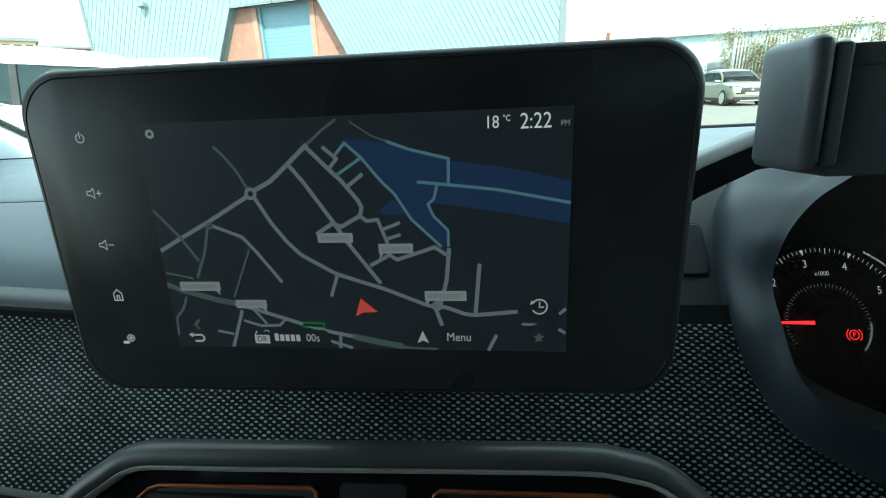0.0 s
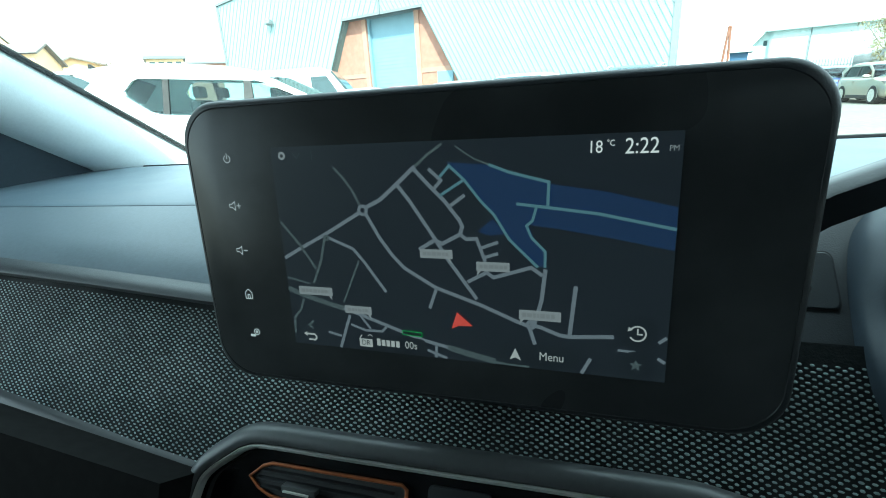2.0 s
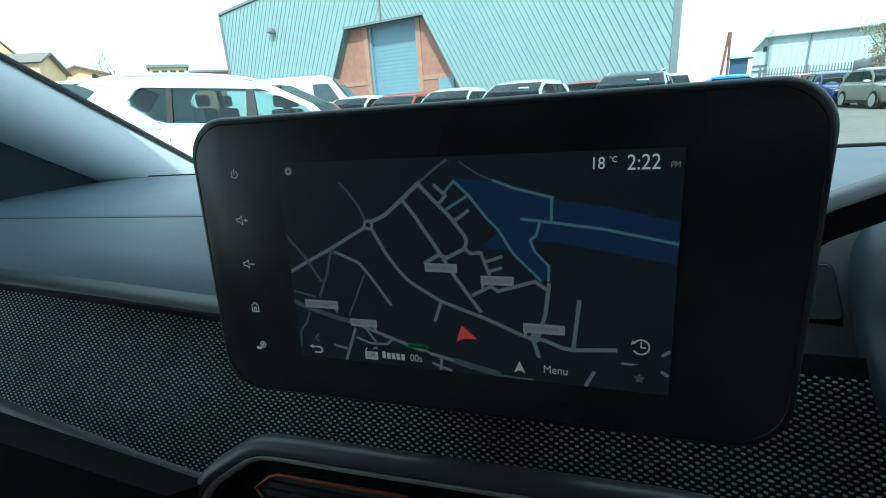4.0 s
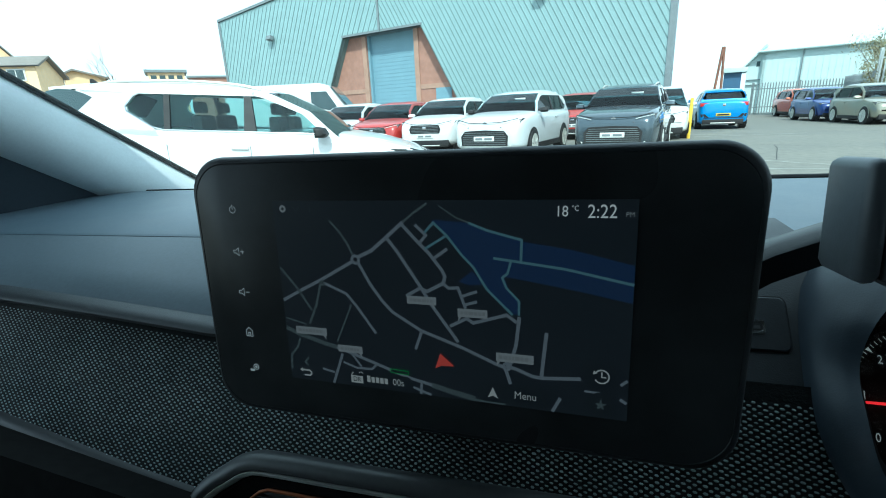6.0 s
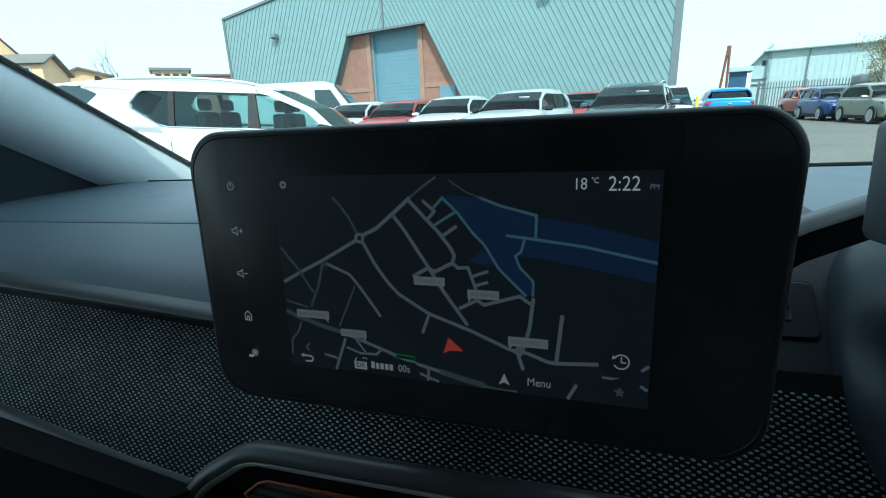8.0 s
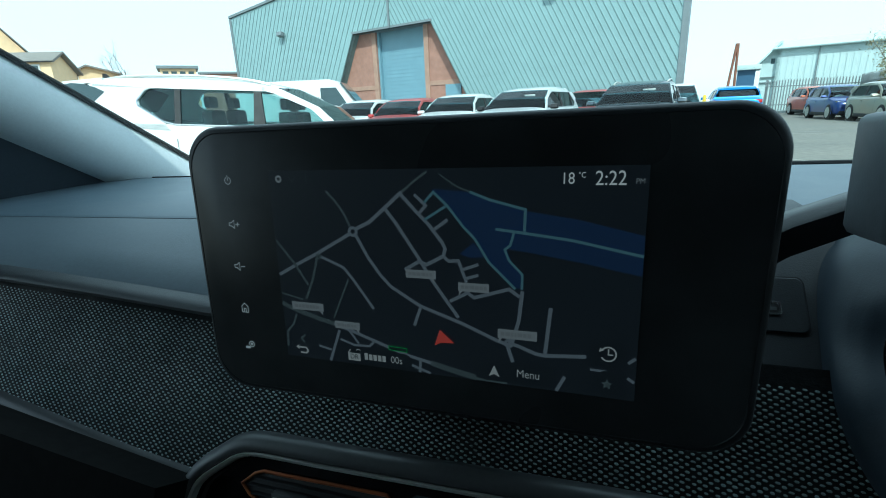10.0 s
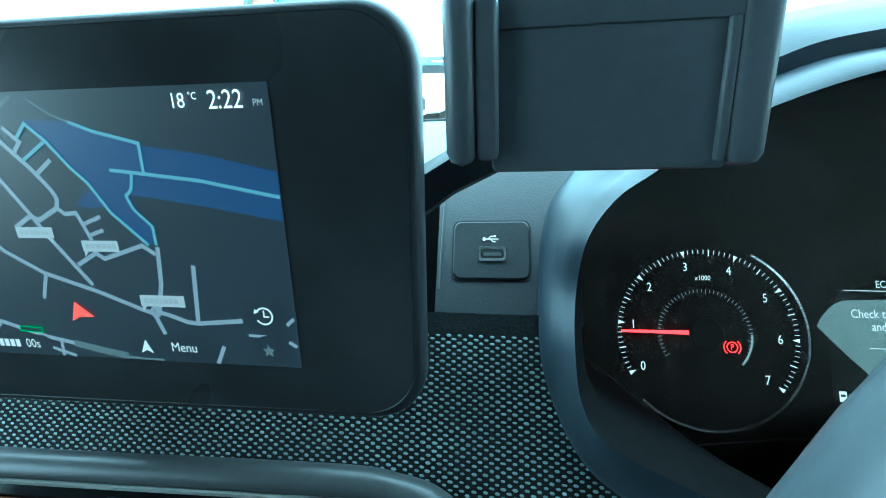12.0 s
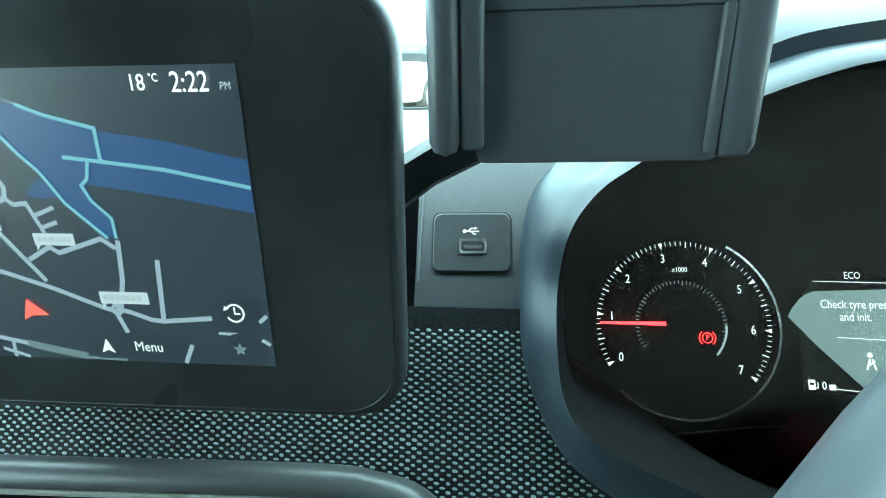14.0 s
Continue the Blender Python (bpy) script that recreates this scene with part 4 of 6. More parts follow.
part("column", loft([[WT @ Vector((0.04 * math.cos(2 * math.pi * k / 16), h, 0.04 * math.sin(2 * math.pi * k / 16) - 0.01)) for k in range(16)] for h in (0.03, 0.20)]), MATT, wheel, "steering column cowl")

# ---- cabin shell ----
pillar = thing("windscreen_pillar", "pale grey windscreen pillar trim with a black glass edge", "pillar")
PA, PB = Vector((-0.652, 0.72, 1.079)), Vector((-0.680, 0.05, 1.441))


def along(t):
    return PA.lerp(PB, t)


TS = (0.0, 0.15, 0.3, 0.45, 0.6, 0.8, 1.0)
ROUND = ((0, 0), (0.004, -0.010), (0.006, -0.022), (0.006, -0.036), (0.003, -0.048), (-0.003, -0.059), (-0.012, -0.068), (-0.024, -0.075), (-0.040, -0.080), (-0.062, -0.083), (-0.110, -0.082), (-0.110, 0.0), (-0.02, 0.012))
part("trim", loft([[along(t) + Vector((a, 0.475 * b, 0.88 * b)) for a, b in ROUND] for t in TS]), TRIM, pillar, "rounded pale grey trim")
# the pale trim's own shade, built as a separate dark piece
part("trim_shade", loft([[along(t) + Vector(o) for o in ((-0.040, -0.032, -0.066), (-0.058, -0.052, -0.096), (-0.095, -0.125, -0.16 - 0.05 * (1 - t)), (-0.20, -0.10, -0.12), (-0.10, 0.02, -0.02))] for t in TS]), HOODMAT, pillar, "dark piece standing in for the shaded lower side of the trim")
part("glass_edge", tube([along(t) + Vector((0.002, 0.004, 0.002)) for t in (0.0, 0.25, 0.5, 0.75, 1.0)], 0.0042, 8), RUBBER, pillar, "black rubber edge")
pillar_r = thing("windscreen_pillar", "pale grey windscreen pillar trim beside the driver", "pillar")
part("trim", loft([[Vector((-0.02 - (along(t) + Vector(o)).x, (along(t) + Vector(o)).y, (along(t) + Vector(o)).z)) for o in ((0, 0, 0), (-0.05, -0.05, -0.060), (-0.085, -0.10, -0.115), (-0.16, -0.08, -0.10), (-0.10, 0.03, 0.01))] for t in (0.0, 0.3, 0.6, 1.0)]), TRIM, pillar_r)


def shell(name, lo, hi, material, label, bevel=0.01):
    ob = part(name, box(lo, hi, bevel), material)
    ob.matrix_world = CAR
    return tagged(ob, label, "car interior", kind="structure")


# the unseen roof reaches forward and has a dark lining, to hold light back
shell("cabin_roof", (-0.72, -0.9, 1.44), (0.70, 0.20, 1.48), LINING, "dark roof lining of the car, carried forward to hold back light")
shell("cabin_floor", (-0.80, -0.9, 0.20), (0.78, 0.62, 0.24), SEATCLOTH, "dark carpet of the car")
# unseen sides; the passenger's sill is lowered to let more light onto the cloth
for k, (x0, x1) in enumerate(((-0.80, -0.755), (0.735, 0.78))):
    shell("cabin_side", (x0, -0.9, 0.24), (x1, 0.30, 0.93 if k == 0 else 0.985), SEATCLOTH, "dark inner door panel")
    shell("cabin_side", (x0, 0.30, 0.24), (x1, 0.62, 1.03), SEATCLOTH, "dark inner door panel beside the dashboard")
    # far wider than a pillar: blanks off the rear side windows against light
    shell("window_blank", (x0, -0.9, 0.93 if k == 0 else 0.985), (x1, -0.40 if k == 0 else -0.12, 1.44), LINING, "unseen dark panel closing the side window to hold back light")
# no door part: an unseen panel added to block light through the driver's window
shell("cabin_side", (0.735, -0.02, 0.985), (0.78, 0.10, 1.44), SEATCLOTH, "unseen dark panel added to block light on the driver's side")
# unseen wall added close behind, to stop light from the rear
shell("cabin_rear", (-0.80, -0.95, 0.24), (0.78, -0.9, 1.46), SEATCLOTH, "unseen dark panel added behind to keep light out of the cabin")
shell("bulkhead", (-0.755, 0.62, 0.24), (0.735, 0.66, 1.085), MATT, "dark bulkhead under the windscreen")
screen_bm = loft([[(-0.67, 0.69, 1.092), (0.0, 0.74, 1.092), (0.65, 0.69, 1.092)], [(-0.64, 0.02, 1.436), (0.0, 0.05, 1.440), (0.62, 0.02, 1.436)]], closed=False)
windscreen = part("windscreen", screen_bm, PANE)
windscreen.matrix_world = CAR
windscreen.visible_shadow = False
tagged(windscreen, "clear sloping windscreen above the dashboard", "windscreen", kind="structure")

# ---- yard ----
ground_bm = bmesh.new()
flat([(-900, -900), (900, -900), (900, 1400), (-900, 1400)], lambda u, v, h: Vector((u, v, h)), 0.0, ground_bm)
tagged(part("ground", ground_bm, ASPHALT, smooth=False), "worn grey asphalt yard", "ground", kind="structure")
for (x0, y0), (x1, y1), w in (((2.6, 9.05), (7.2, 8.95), 0.07), ((3.15, 10.3), (5.2, 8.5), 0.07), ((2.5, 17.4), (6.6, 18.2), 0.10), ((2.9, 19.2), (6.2, 17.0), 0.08), ((2.2, 12.4), (3.4, 14.6), 0.08)):
    steps = [(x0 + (x1 - x0) * k / 12 + 0.03 * math.sin(k * 2.3), y0 + (y1 - y0) * k / 12 + 0.03 * math.sin(k * 1.7)) for k in range(13)]
    tagged(part("bay_line", ribbon(steps, w, lambda u, v, h: Vector((u, v, h)), 0.004), LINE, smooth=False), "worn pale line on the asphalt", "road marking", kind="structure")
for pts in (((3.3, 14.9), (3.9, 14.3), (4.3, 13.9), (4.7, 13.5), (5.6, 12.9)), ((4.36, 13.8), (4.15, 12.9), (3.8, 11.8), (3.38, 10.45)), ((5.0, 20.5), (6.4, 19.0), (8.0, 18.3))):
    tagged(part("tar_seam", ribbon(pts, 0.016, lambda u, v, h: Vector((u, v, h)), 0.005), RUBBER, smooth=False), "dark tar seam in the asphalt", "road marking", kind="structure")
kerb = part("kerb", prism([(10.6, 42.6, 0), (12.9, 38.0, 0), (13.1, 38.1, 0), (10.8, 42.7, 0)], (0, 0, 0.14)), PALE, smooth=False)
tagged(kerb, "pale concrete kerb below the fence", "kerb", kind="structure")

# ---- warehouse ----
hall = thing("warehouse", "large pale green clad warehouse with a brick-framed loading door", "building", m=Matrix.Identity(4))
HU = Vector((0.9628, -0.2703, 0)).normalized()
HN = Vector((-0.2703, -0.9628, 0)).normalized()
HL = Vector((-14.160, 26.318, 0)) - HU * 11.8
LEN, SEAM = 29.45, 14.6


def on_wall(s, z, h=0.0):
    return HL + HU * s + Vector((0, 0, z)) + (HN * h if h > -1 else Vector((-0.04, -1, 0)) * h)


def eave(s):
    return 7.83 + 0.084 * (14.65 - abs(14.65 - s))


KL, KR, ZT = 0.525, 0.565, 5.53
S0, S1 = 11.8 - KL * ZT, 17.35 + KR * ZT
wall_out = [(0, 0), (S0, 0), (S0 + KL * ZT, ZT), (S1 - KR * ZT, ZT), (S1, 0), (LEN, 0), (LEN, eave(LEN)), (14.65, eave(14.65)), (0, eave(0))]
wbm = prism([on_wall(s, z, 0) for s, z in wall_out], HN * -0.25)
part("front_wall", wbm, CLAD, hall, "pale green ribbed cladding", smooth=False)
part("side_wall", prism([on_wall(0, 0, -0.25), on_wall(0, 0, -30), on_wall(0, eave(0), -30), on_wall(0, eave(0), -0.25)], HU * 0.25), CLAD, hall, smooth=False)
part("side_wall", prism([on_wall(LEN, 0, -0.25), on_wall(LEN, 0, -30), on_wall(LEN, eave(LEN), -30), on_wall(LEN, eave(LEN), -0.25)], HU * -0.25), CLAD, hall, smooth=False)
for a, b in ((0, 14.65), (14.65, LEN)):
    part("roof", prism([on_wall(a, eave(a) + 0.02, 0.1), on_wall(b, eave(b) + 0.02, 0.1), on_wall(b, eave(b) + 0.02, -30), on_wall(a, eave(a) + 0.02, -30)], (0, 0, 0.15)), GREYSTEEL, hall, smooth=False)
part("corner_post", prism([on_wall(LEN - 0.18, 0, 0.05), on_wall(LEN + 0.05, 0, 0.05), on_wall(LEN + 0.05, 0, -0.3), on_wall(LEN - 0.18, 0, -0.3)], (0, 0, eave(LEN))), GREYSTEEL, hall, "grey corner post", smooth=False)
part("corner_post", prism([on_wall(-0.05, 0, 0.05), on_wall(0.18, 0, 0.05), on_wall(0.18, 0, -0.2), on_wall(-0.05, 0, -0.2)], (0, 0, eave(0))), GREYSTEEL, hall, smooth=False)


def rib(sa, za, sb, zb):
    if zb - za < 0.3:
        return
    d = 0.02
    part("cladding_rib", loft([[on_wall(s - d, z, 0.0), on_wall(s - d * 0.6, z, 0.02), on_wall(s + d * 0.6, z, 0.02), on_wall(s + d, z, 0.0)] for s, z in ((sa, za), (sb, zb))]), RIB_SHADE, hall, smooth=False)


s = -3.6
while s < SEAM:
    za = 0.02 if s < S0 - 0.1 else ZT + 0.1
    za = max(za, -s / KL + 0.1)
    zb = min((SEAM - 0.05 - s) / KL, 9.4)
    zb = min(zb, eave(s + KL * zb) - 0.1)
    zb = min(zb, eave(s + KL * zb) - 0.1)
    rib(s + KL * za, za, s + KL * zb, zb)
    s += 0.40
s = SEAM + 0.2
while s < LEN + 5.4:
    za = 0.02 if s > S1 + 0.1 else ZT + 0.1
    za = max(za, (s - LEN + 0.2) / KR)
    zb = min((s - SEAM - 0.05) / KR, 9.4)
    zb = min(zb, eave(s - KR * zb) - 0.1)
    zb = min(zb, eave(s - KR * zb) - 0.1)
    rib(s - KR * za, za, s - KR * zb, zb)
    s += 0.27
part("seam_strip", prism([on_wall(SEAM - 0.06, ZT, 0.0), on_wall(SEAM + 0.06, ZT, 0.0), on_wall(SEAM + 0.06, eave(SEAM), 0.0), on_wall(SEAM - 0.06, eave(SEAM), 0.0)], HN * 0.07), GREYSTEEL, hall, smooth=False)
D0, D1 = 13.08, 16.52
part("brick_wall", prism([on_wall(s, z, -0.55) for s, z in ((S0 - 0.1, 0), (D0, 0), (D0, ZT), (S0 + KL * ZT - 0.1, ZT))], HN * -0.2), BRICK, hall, "red brown brick beside the loading door", smooth=False)
part("brick_wall", prism([on_wall(s, z, -0.55) for s, z in ((D1, 0), (S1 + 0.1, 0), (S1 - KR * ZT + 0.1, ZT), (D1, ZT))], HN * -0.2), BRICK, hall, smooth=False)
for sa, sb, k in ((S0, S0 + KL * ZT, -1), (S1, S1 - KR * ZT, 1)):
    # recess sides take the shaded cladding colour
    part("reveal", prism([on_wall(sa, 0, 0), on_wall(sb, ZT, 0), on_wall(sb, ZT, -0.75), on_wall(sa, 0, -0.75)], HU * 0.06 * k), RIB_SHADE, hall, smooth=False)
part("soffit", prism([on_wall(S0 + KL * ZT - 0.1, ZT, 0.03), on_wall(S1 - KR * ZT + 0.1, ZT, 0.03), on_wall(S1 - KR * ZT + 0.1, ZT, -0.9), on_wall(S0 + KL * ZT - 0.1, ZT, -0.9)], (0, 0, 0.12)), GREYSTEEL, hall, smooth=False)
door = part("loading_door", prism([on_wall(D0, 0, -0.85), on_wall(D1, 0, -0.85), on_wall(D1, ZT, -0.85), on_wall(D0, ZT, -0.85)], HN * -0.1), SHUTTER, hall, "closed blue-grey roller shutter", smooth=False)
for k in range(27):
    part("shutter_slat", prism([on_wall(D0 + 0.12, 0.02 + k * 0.2, -0.85), on_wall(D1 - 0.12, 0.02 + k * 0.2, -0.85), on_wall(D1 - 0.12, 0.19 + k * 0.2, -0.85), on_wall(D0 + 0.12, 0.19 + k * 0.2, -0.85)], HN * 0.012), SHUTTER, door, smooth=False)
for s in (D0, D1 - 0.14):
    part("door_guide", prism([on_wall(s, 0, -0.84), on_wall(s + 0.14, 0, -0.84), on_wall(s + 0.14, ZT, -0.84), on_wall(s, ZT, -0.84)], HN * 0.2), SHUTTER, hall, smooth=False)
for sa, sb in ((D0 - 0.30, D0), (D1, D1 + 0.30)):
    part("brick_pier", prism([on_wall(sa, 0, -0.55), on_wall(sb, 0, -0.55), on_wall(sb, ZT, -0.55), on_wall(sa, ZT, -0.55)], HN * 0.06), PIER, hall, "tan brick pier beside the door", smooth=False)
for sa, sb in ((S0 + 1.3, D0 - 0.30), (D1 + 0.30, S1 - 1.45)):
    part("brick_course", prism([on_wall(sa, 2.42, -0.55), on_wall(sb, 2.42, -0.55), on_wall(sb, 2.66, -0.55), on_wall(sa, 2.66, -0.55)], HN * 0.04), PIER, hall, "tan brick course", smooth=False)
part("side_door", prism([on_wall(17.85, 0.3, -0.55), on_wall(18.84, 0.3, -0.55), on_wall(18.84, 2.42, -0.55), on_wall(17.85, 2.42, -0.55)], HN * 0.06), SHUTTER, hall, "small blue-grey door", smooth=False)
for s, z in ((5.64, 6.13), (24.04, 5.9)):
    part("wall_lamp", box((-0.25, -0.30, -0.13), (0.25, 0.0, 0.13), 0.04), GREYSTEEL, hall, "grey flood lamp").matrix_basis = Matrix.Translation(on_wall(s, z, 0.12)) @ pose(0, 0, 0, -20, 0, -17.8)


# ---- vehicles ----
def eased(rows, steps=4):
    """More rows on a smooth line through the given rows of numbers."""
    r = np.array(rows, float)
    out = []
    for i in range(len(r) - 1):
        p0, p1, p2, p3 = r[max(i - 1, 0)], r[i], r[i + 1], r[min(i + 2, len(r) - 1)]
        for k in range(steps):
            t = k / steps
            q = 0.5 * (2 * p1 + (p2 - p0) * t + (2 * p0 - 5 * p1 + 4 * p2 - p3) * t * t + (3 * p1 - p0 - 3 * p2 + p3) * t ** 3)
            out.append(tuple(np.clip(q, np.minimum(p1, p2), np.maximum(p1, p2))))
    return out + [tuple(r[-1])]


def vehicle(label, paint, x, y, heading, L=4.4, W=1.82, H=1.62, belt=1.02, hood=0.98, wheelbase=2.62, wb=0.30, rf=0.12, rr=-0.31, rb=-0.46, rails=False, plate=PLATEW, face="grille", name="car", clear=0.20, quarter=True, bpost=None, mirrors=None, glass=None, rear_door=1.0, dip=0.0, wrap=False, arches=None):
    """A parked car; wb, rf, rr, rb: windscreen foot, roof front, roof rear and rear window foot, as shares of the length from the middle."""
    body_paint = PAINT[paint]
    glass = glass or CARGLASS
    front_glass = CLEARGLASS if wrap else glass
    v = thing(name, label, "car" if name == "car" else name, "parked cars", m=pose(x, y, 0, 0, 0, heading - 90))
    hw, hl = W / 2, L / 2
    st = []
    rows = ((-1.0, 0.80, clear + 0.22, belt - 0.10), (-0.97, 0.90, clear + 0.08, belt - 0.02), (-0.88, 0.97, clear + 0.02, belt + 0.02), (-0.60, 1.0, clear, belt + 0.01), (-0.2, 1.0, clear, belt - 0.01), (wb * 2 - 0.08, 1.0, clear, hood + 0.03), (wb * 2 + 0.10, 0.99, clear, hood), (0.80, 0.97, clear + 0.02, hood - 0.07), (0.93, 0.90, clear + 0.04, hood - 0.15), (0.985, 0.82, clear + 0.10, hood - 0.25), (1.0, 0.74, clear + 0.18, hood - 0.36))
    for f, k, zb, zt in eased(rows):
        w, yy, mid = hw * k, hl * f, zb + (zt - zb) * 0.58
        half = [(w * 0.80, zb), (w * 0.95, zb + 0.06), (w * 0.985, zb + 0.16), (w, mid), (w * 0.975, zt - 0.10), (w * 0.90, zt - 0.015), (w * 0.70, zt + 0.012), (w * 0.35, zt + 0.028)]
        st.append([(a, yy, z) for a, z in half] + [(-a, yy, z) for a, z in half[::-1]])
    part("body", loft([[(a, yy, z) for (a, z), yy in zip(eased([(x0, z0) for x0, y0, z0 in ring], 2), [ring[0][1]] * 40)] for ring in st]), body_paint, v)
    wt, lo, top = hw * 0.74, belt - 0.03, H - 0.10
    yb, yf = (rr + 0.02) * L, rf * L
    bp = (rf + rr) / 2 * L + 0.10 if bpost is None else bpost

    def side(z):
        return hw * 0.935 + (wt + 0.01 - hw * 0.935) * (z - lo) / (top - lo)

    def panel(name, pts, sgn, material, thick=0.035, lift=0.0, parent=None, label=""):
        """A piece of the upper side, given as (y, z) corners."""
        return part(name, prism([(sgn * (side(z) + lift), y, z) for y, z in pts], (-sgn * thick, 0, 0)), material, parent or v, label, smooth=False)

    # roof shell, bowed along and across
    roof = []
    for f, drop in eased(((rr - 0.015, 0.075), (rr + 0.02, 0.035), (rr + 0.09, 0.008), ((rr + rf) / 2, 0.0), (rf - 0.09, 0.022), (rf - 0.03, 0.058), (rf, 0.095)), 3):
        zt = H - drop
        out = [(wt + 0.012, top - 0.015), (wt + 0.004, zt - 0.045), (wt - 0.07, zt), (0.3, zt + 0.022)]
        ring = out + [(-a, z) for a, z in out[::-1]]
        inner = [(-(wt - 0.02), top - 0.015), (-(wt - 0.09), zt - 0.04), (wt - 0.09, zt - 0.04), (wt - 0.02, top - 0.015)]
        roof.append([(a, f * L, z) for a, z in ring + inner])
    part("roof", loft(roof), body_paint, v)
    z0, z1 = belt + 0.03, top - 0.03
    ya, ym = wb * L, (wb * 0.52 + rf * 0.48) * L
    zm = hood + (top - hood) * 0.60
    q = bp - rear_door
    for sgn in (-1, 1):
        panel("front_pillar", [(ya + 0.02, hood - 0.02), (ym + 0.05, zm), (yf + 0.02, top), (yf - 0.22, top + 0.04), (yf - 0.20, top - 0.02), (yf - 0.06, top - 0.05), (ym - 0.03, zm - 0.03), (ya - 0.12, hood - 0.02)], sgn, body_paint)
        panel("waist_strip", [(rb * L + 0.25, lo - 0.07), (ya - 0.05, lo - 0.07), (ya - 0.12, z0), (rb * L + 0.35, z0)], sgn, body_paint)
        panel("cant_rail", [(rr * L, top - 0.03), (yf - 0.18, top - 0.03), (yf - 0.15, top + 0.02), (rr * L, top + 0.02)], sgn, body_paint)
        panel("middle_pillar", [(bp - 0.07, z0), (bp + 0.07, z0), (bp + 0.02, z1), (bp - 0.06, z1)], sgn, MATT)
        panel("rear_pillar", [(q - 0.035, z0), (q + 0.035, z0), (q + 0.03, z1), (q - 0.035, z1)], sgn, MATT)
        kick = [(q - 0.04, lo - 0.07), (q - 0.16, z0 + 0.03), (q - 0.44, z0 + (z1 - z0) * 0.50), (q - 0.45, z0 + (z1 - z0) * 0.64), (q - 0.36, z1 - 0.03), (q - 0.30, z1)] if quarter else [(q - 0.04, lo - 0.07), (q - 0.10, z1)]
        panel("rear_quarter", [(rb * L + 0.10, lo - 0.07)] + kick + [(rr * L - 0.02, z1 + 0.03), (rr * L * 0.45 + rb * L * 0.55, lo + (top - lo) * 0.55)], sgn, body_paint)
        panel("side_window", [(bp + 0.06, z0), (ya - 0.16, z0 - 0.01), (ym - 0.06, zm - 0.02), (yf - 0.12, z1 - 0.03), (yf - 0.25, z1), (bp + 0.02, z1)], sgn, front_glass, 0.005, -0.012)
        panel("side_window", [(q + 0.03, z0), (bp - 0.06, z0), (bp - 0.06, z1), (q + 0.03, z1)], sgn, glass, 0.005, -0.012)
        if quarter:
            panel("side_window", [(q - 0.03, z0)] + kick[1:] + [(q - 0.03, z1)], sgn, glass, 0.005, -0.012)
        line = [(q - 0.16, z0 + 0.03), (q - 0.03, z0), (bp, z0 - 0.005), (ya - 0.16, z0 - 0.01)]
        if quarter:
            line = [(q - 0.30, z1), (q - 0.37, z1 - 0.03), (q - 0.46, z0 + (z1 - z0) * 0.64), (q - 0.45, z0 + (z1 - z0) * 0.50)] + line
        part("bright_strip", tube([(sgn * (side(z) + 0.004), y, z) for y, z in line], 0.011, 6), CHROME, v, "bright strip round the windows")
        for yy in (bp + 0.30, bp - 0.62):
            seat = part("seat_back", box((sgn * 0.36 - 0.22, yy - 0.16, belt - 0.15), (sgn * 0.36 + 0.22, yy - 0.02, belt + 0.20), 0.05), SEATCLOTH, v, "dark seat back")
            part("headrest", box((sgn * 0.36 - 0.12, yy - 0.15, belt + 0.22), (sgn * 0.36 + 0.12, yy - 0.06, belt + 0.36), 0.035), SEATCLOTH, seat)
    part("dash_top", box((-hw * 0.80, ya - 0.62, hood - 0.06), (hw * 0.80, ya - 0.16, hood + 0.045), 0.03), MATT, v)
    part("steering_wheel", tube([(0.36 + 0.18 * math.cos(k * math.pi / 10), ya - 0.72 - 0.06 * math.sin(k * math.pi / 10), hood + 0.02 + 0.17 * math.sin(k * math.pi / 10)) for k in range(20)], 0.016, 6, True), MATT, v)
    if face == "slim":
        part("windscreen_card", box((-0.42, ya - 0.42, hood + 0.20), (-0.14, ya - 0.41, hood + 0.36)), PLATEW, v, "plain white card behind the windscreen")
    part("rear_mirror", box((-0.11, yf - 0.06, H - 0.22), (0.11, yf - 0.03, H - 0.15), 0.015), MATT, v)
    for sgn in (-1, 1):
        part("mirror", loft([[(sgn * (hw * 0.93 + dx), wb * L - 0.17 + c[0] * k, belt + 0.045 + c[1] * k) for c in ((-0.07, -0.065), (0.04, -0.06), (0.09, -0.02), (0.05, 0.05), (-0.04, 0.065), (-0.075, 0.05))] for dx, k in ((0.0, 0.35), (0.06, 0.45), (0.08, 0.95), (0.18, 1.0), (0.24, 0.85), (0.26, 0.5))]), mirrors or body_paint, v, "door mirror")
        part("door_handle", box((sgn * hw * 0.99 - 0.02, bp - 0.22, belt - 0.17), (sgn * hw * 0.99 + 0.03, bp - 0.02, belt - 0.14), 0.008), body_paint, v)
        for yy in (bp, bp - rear_door, wb * L - 0.30):
            part("door_seam", box((sgn * hw * 0.990 - 0.004, yy - 0.003, clear + 0.22), (sgn * hw * 0.990 + 0.008, yy + 0.003, belt - 0.13)), GREYSTEEL, v)
        part("sill", box((sgn * hw * 0.97 - 0.03, -wheelbase / 2 + 0.3, clear - 0.02), (sgn * hw * 0.97 + 0.03, wheelbase / 2 - 0.3, clear + 0.12), 0.02), MATT, v)
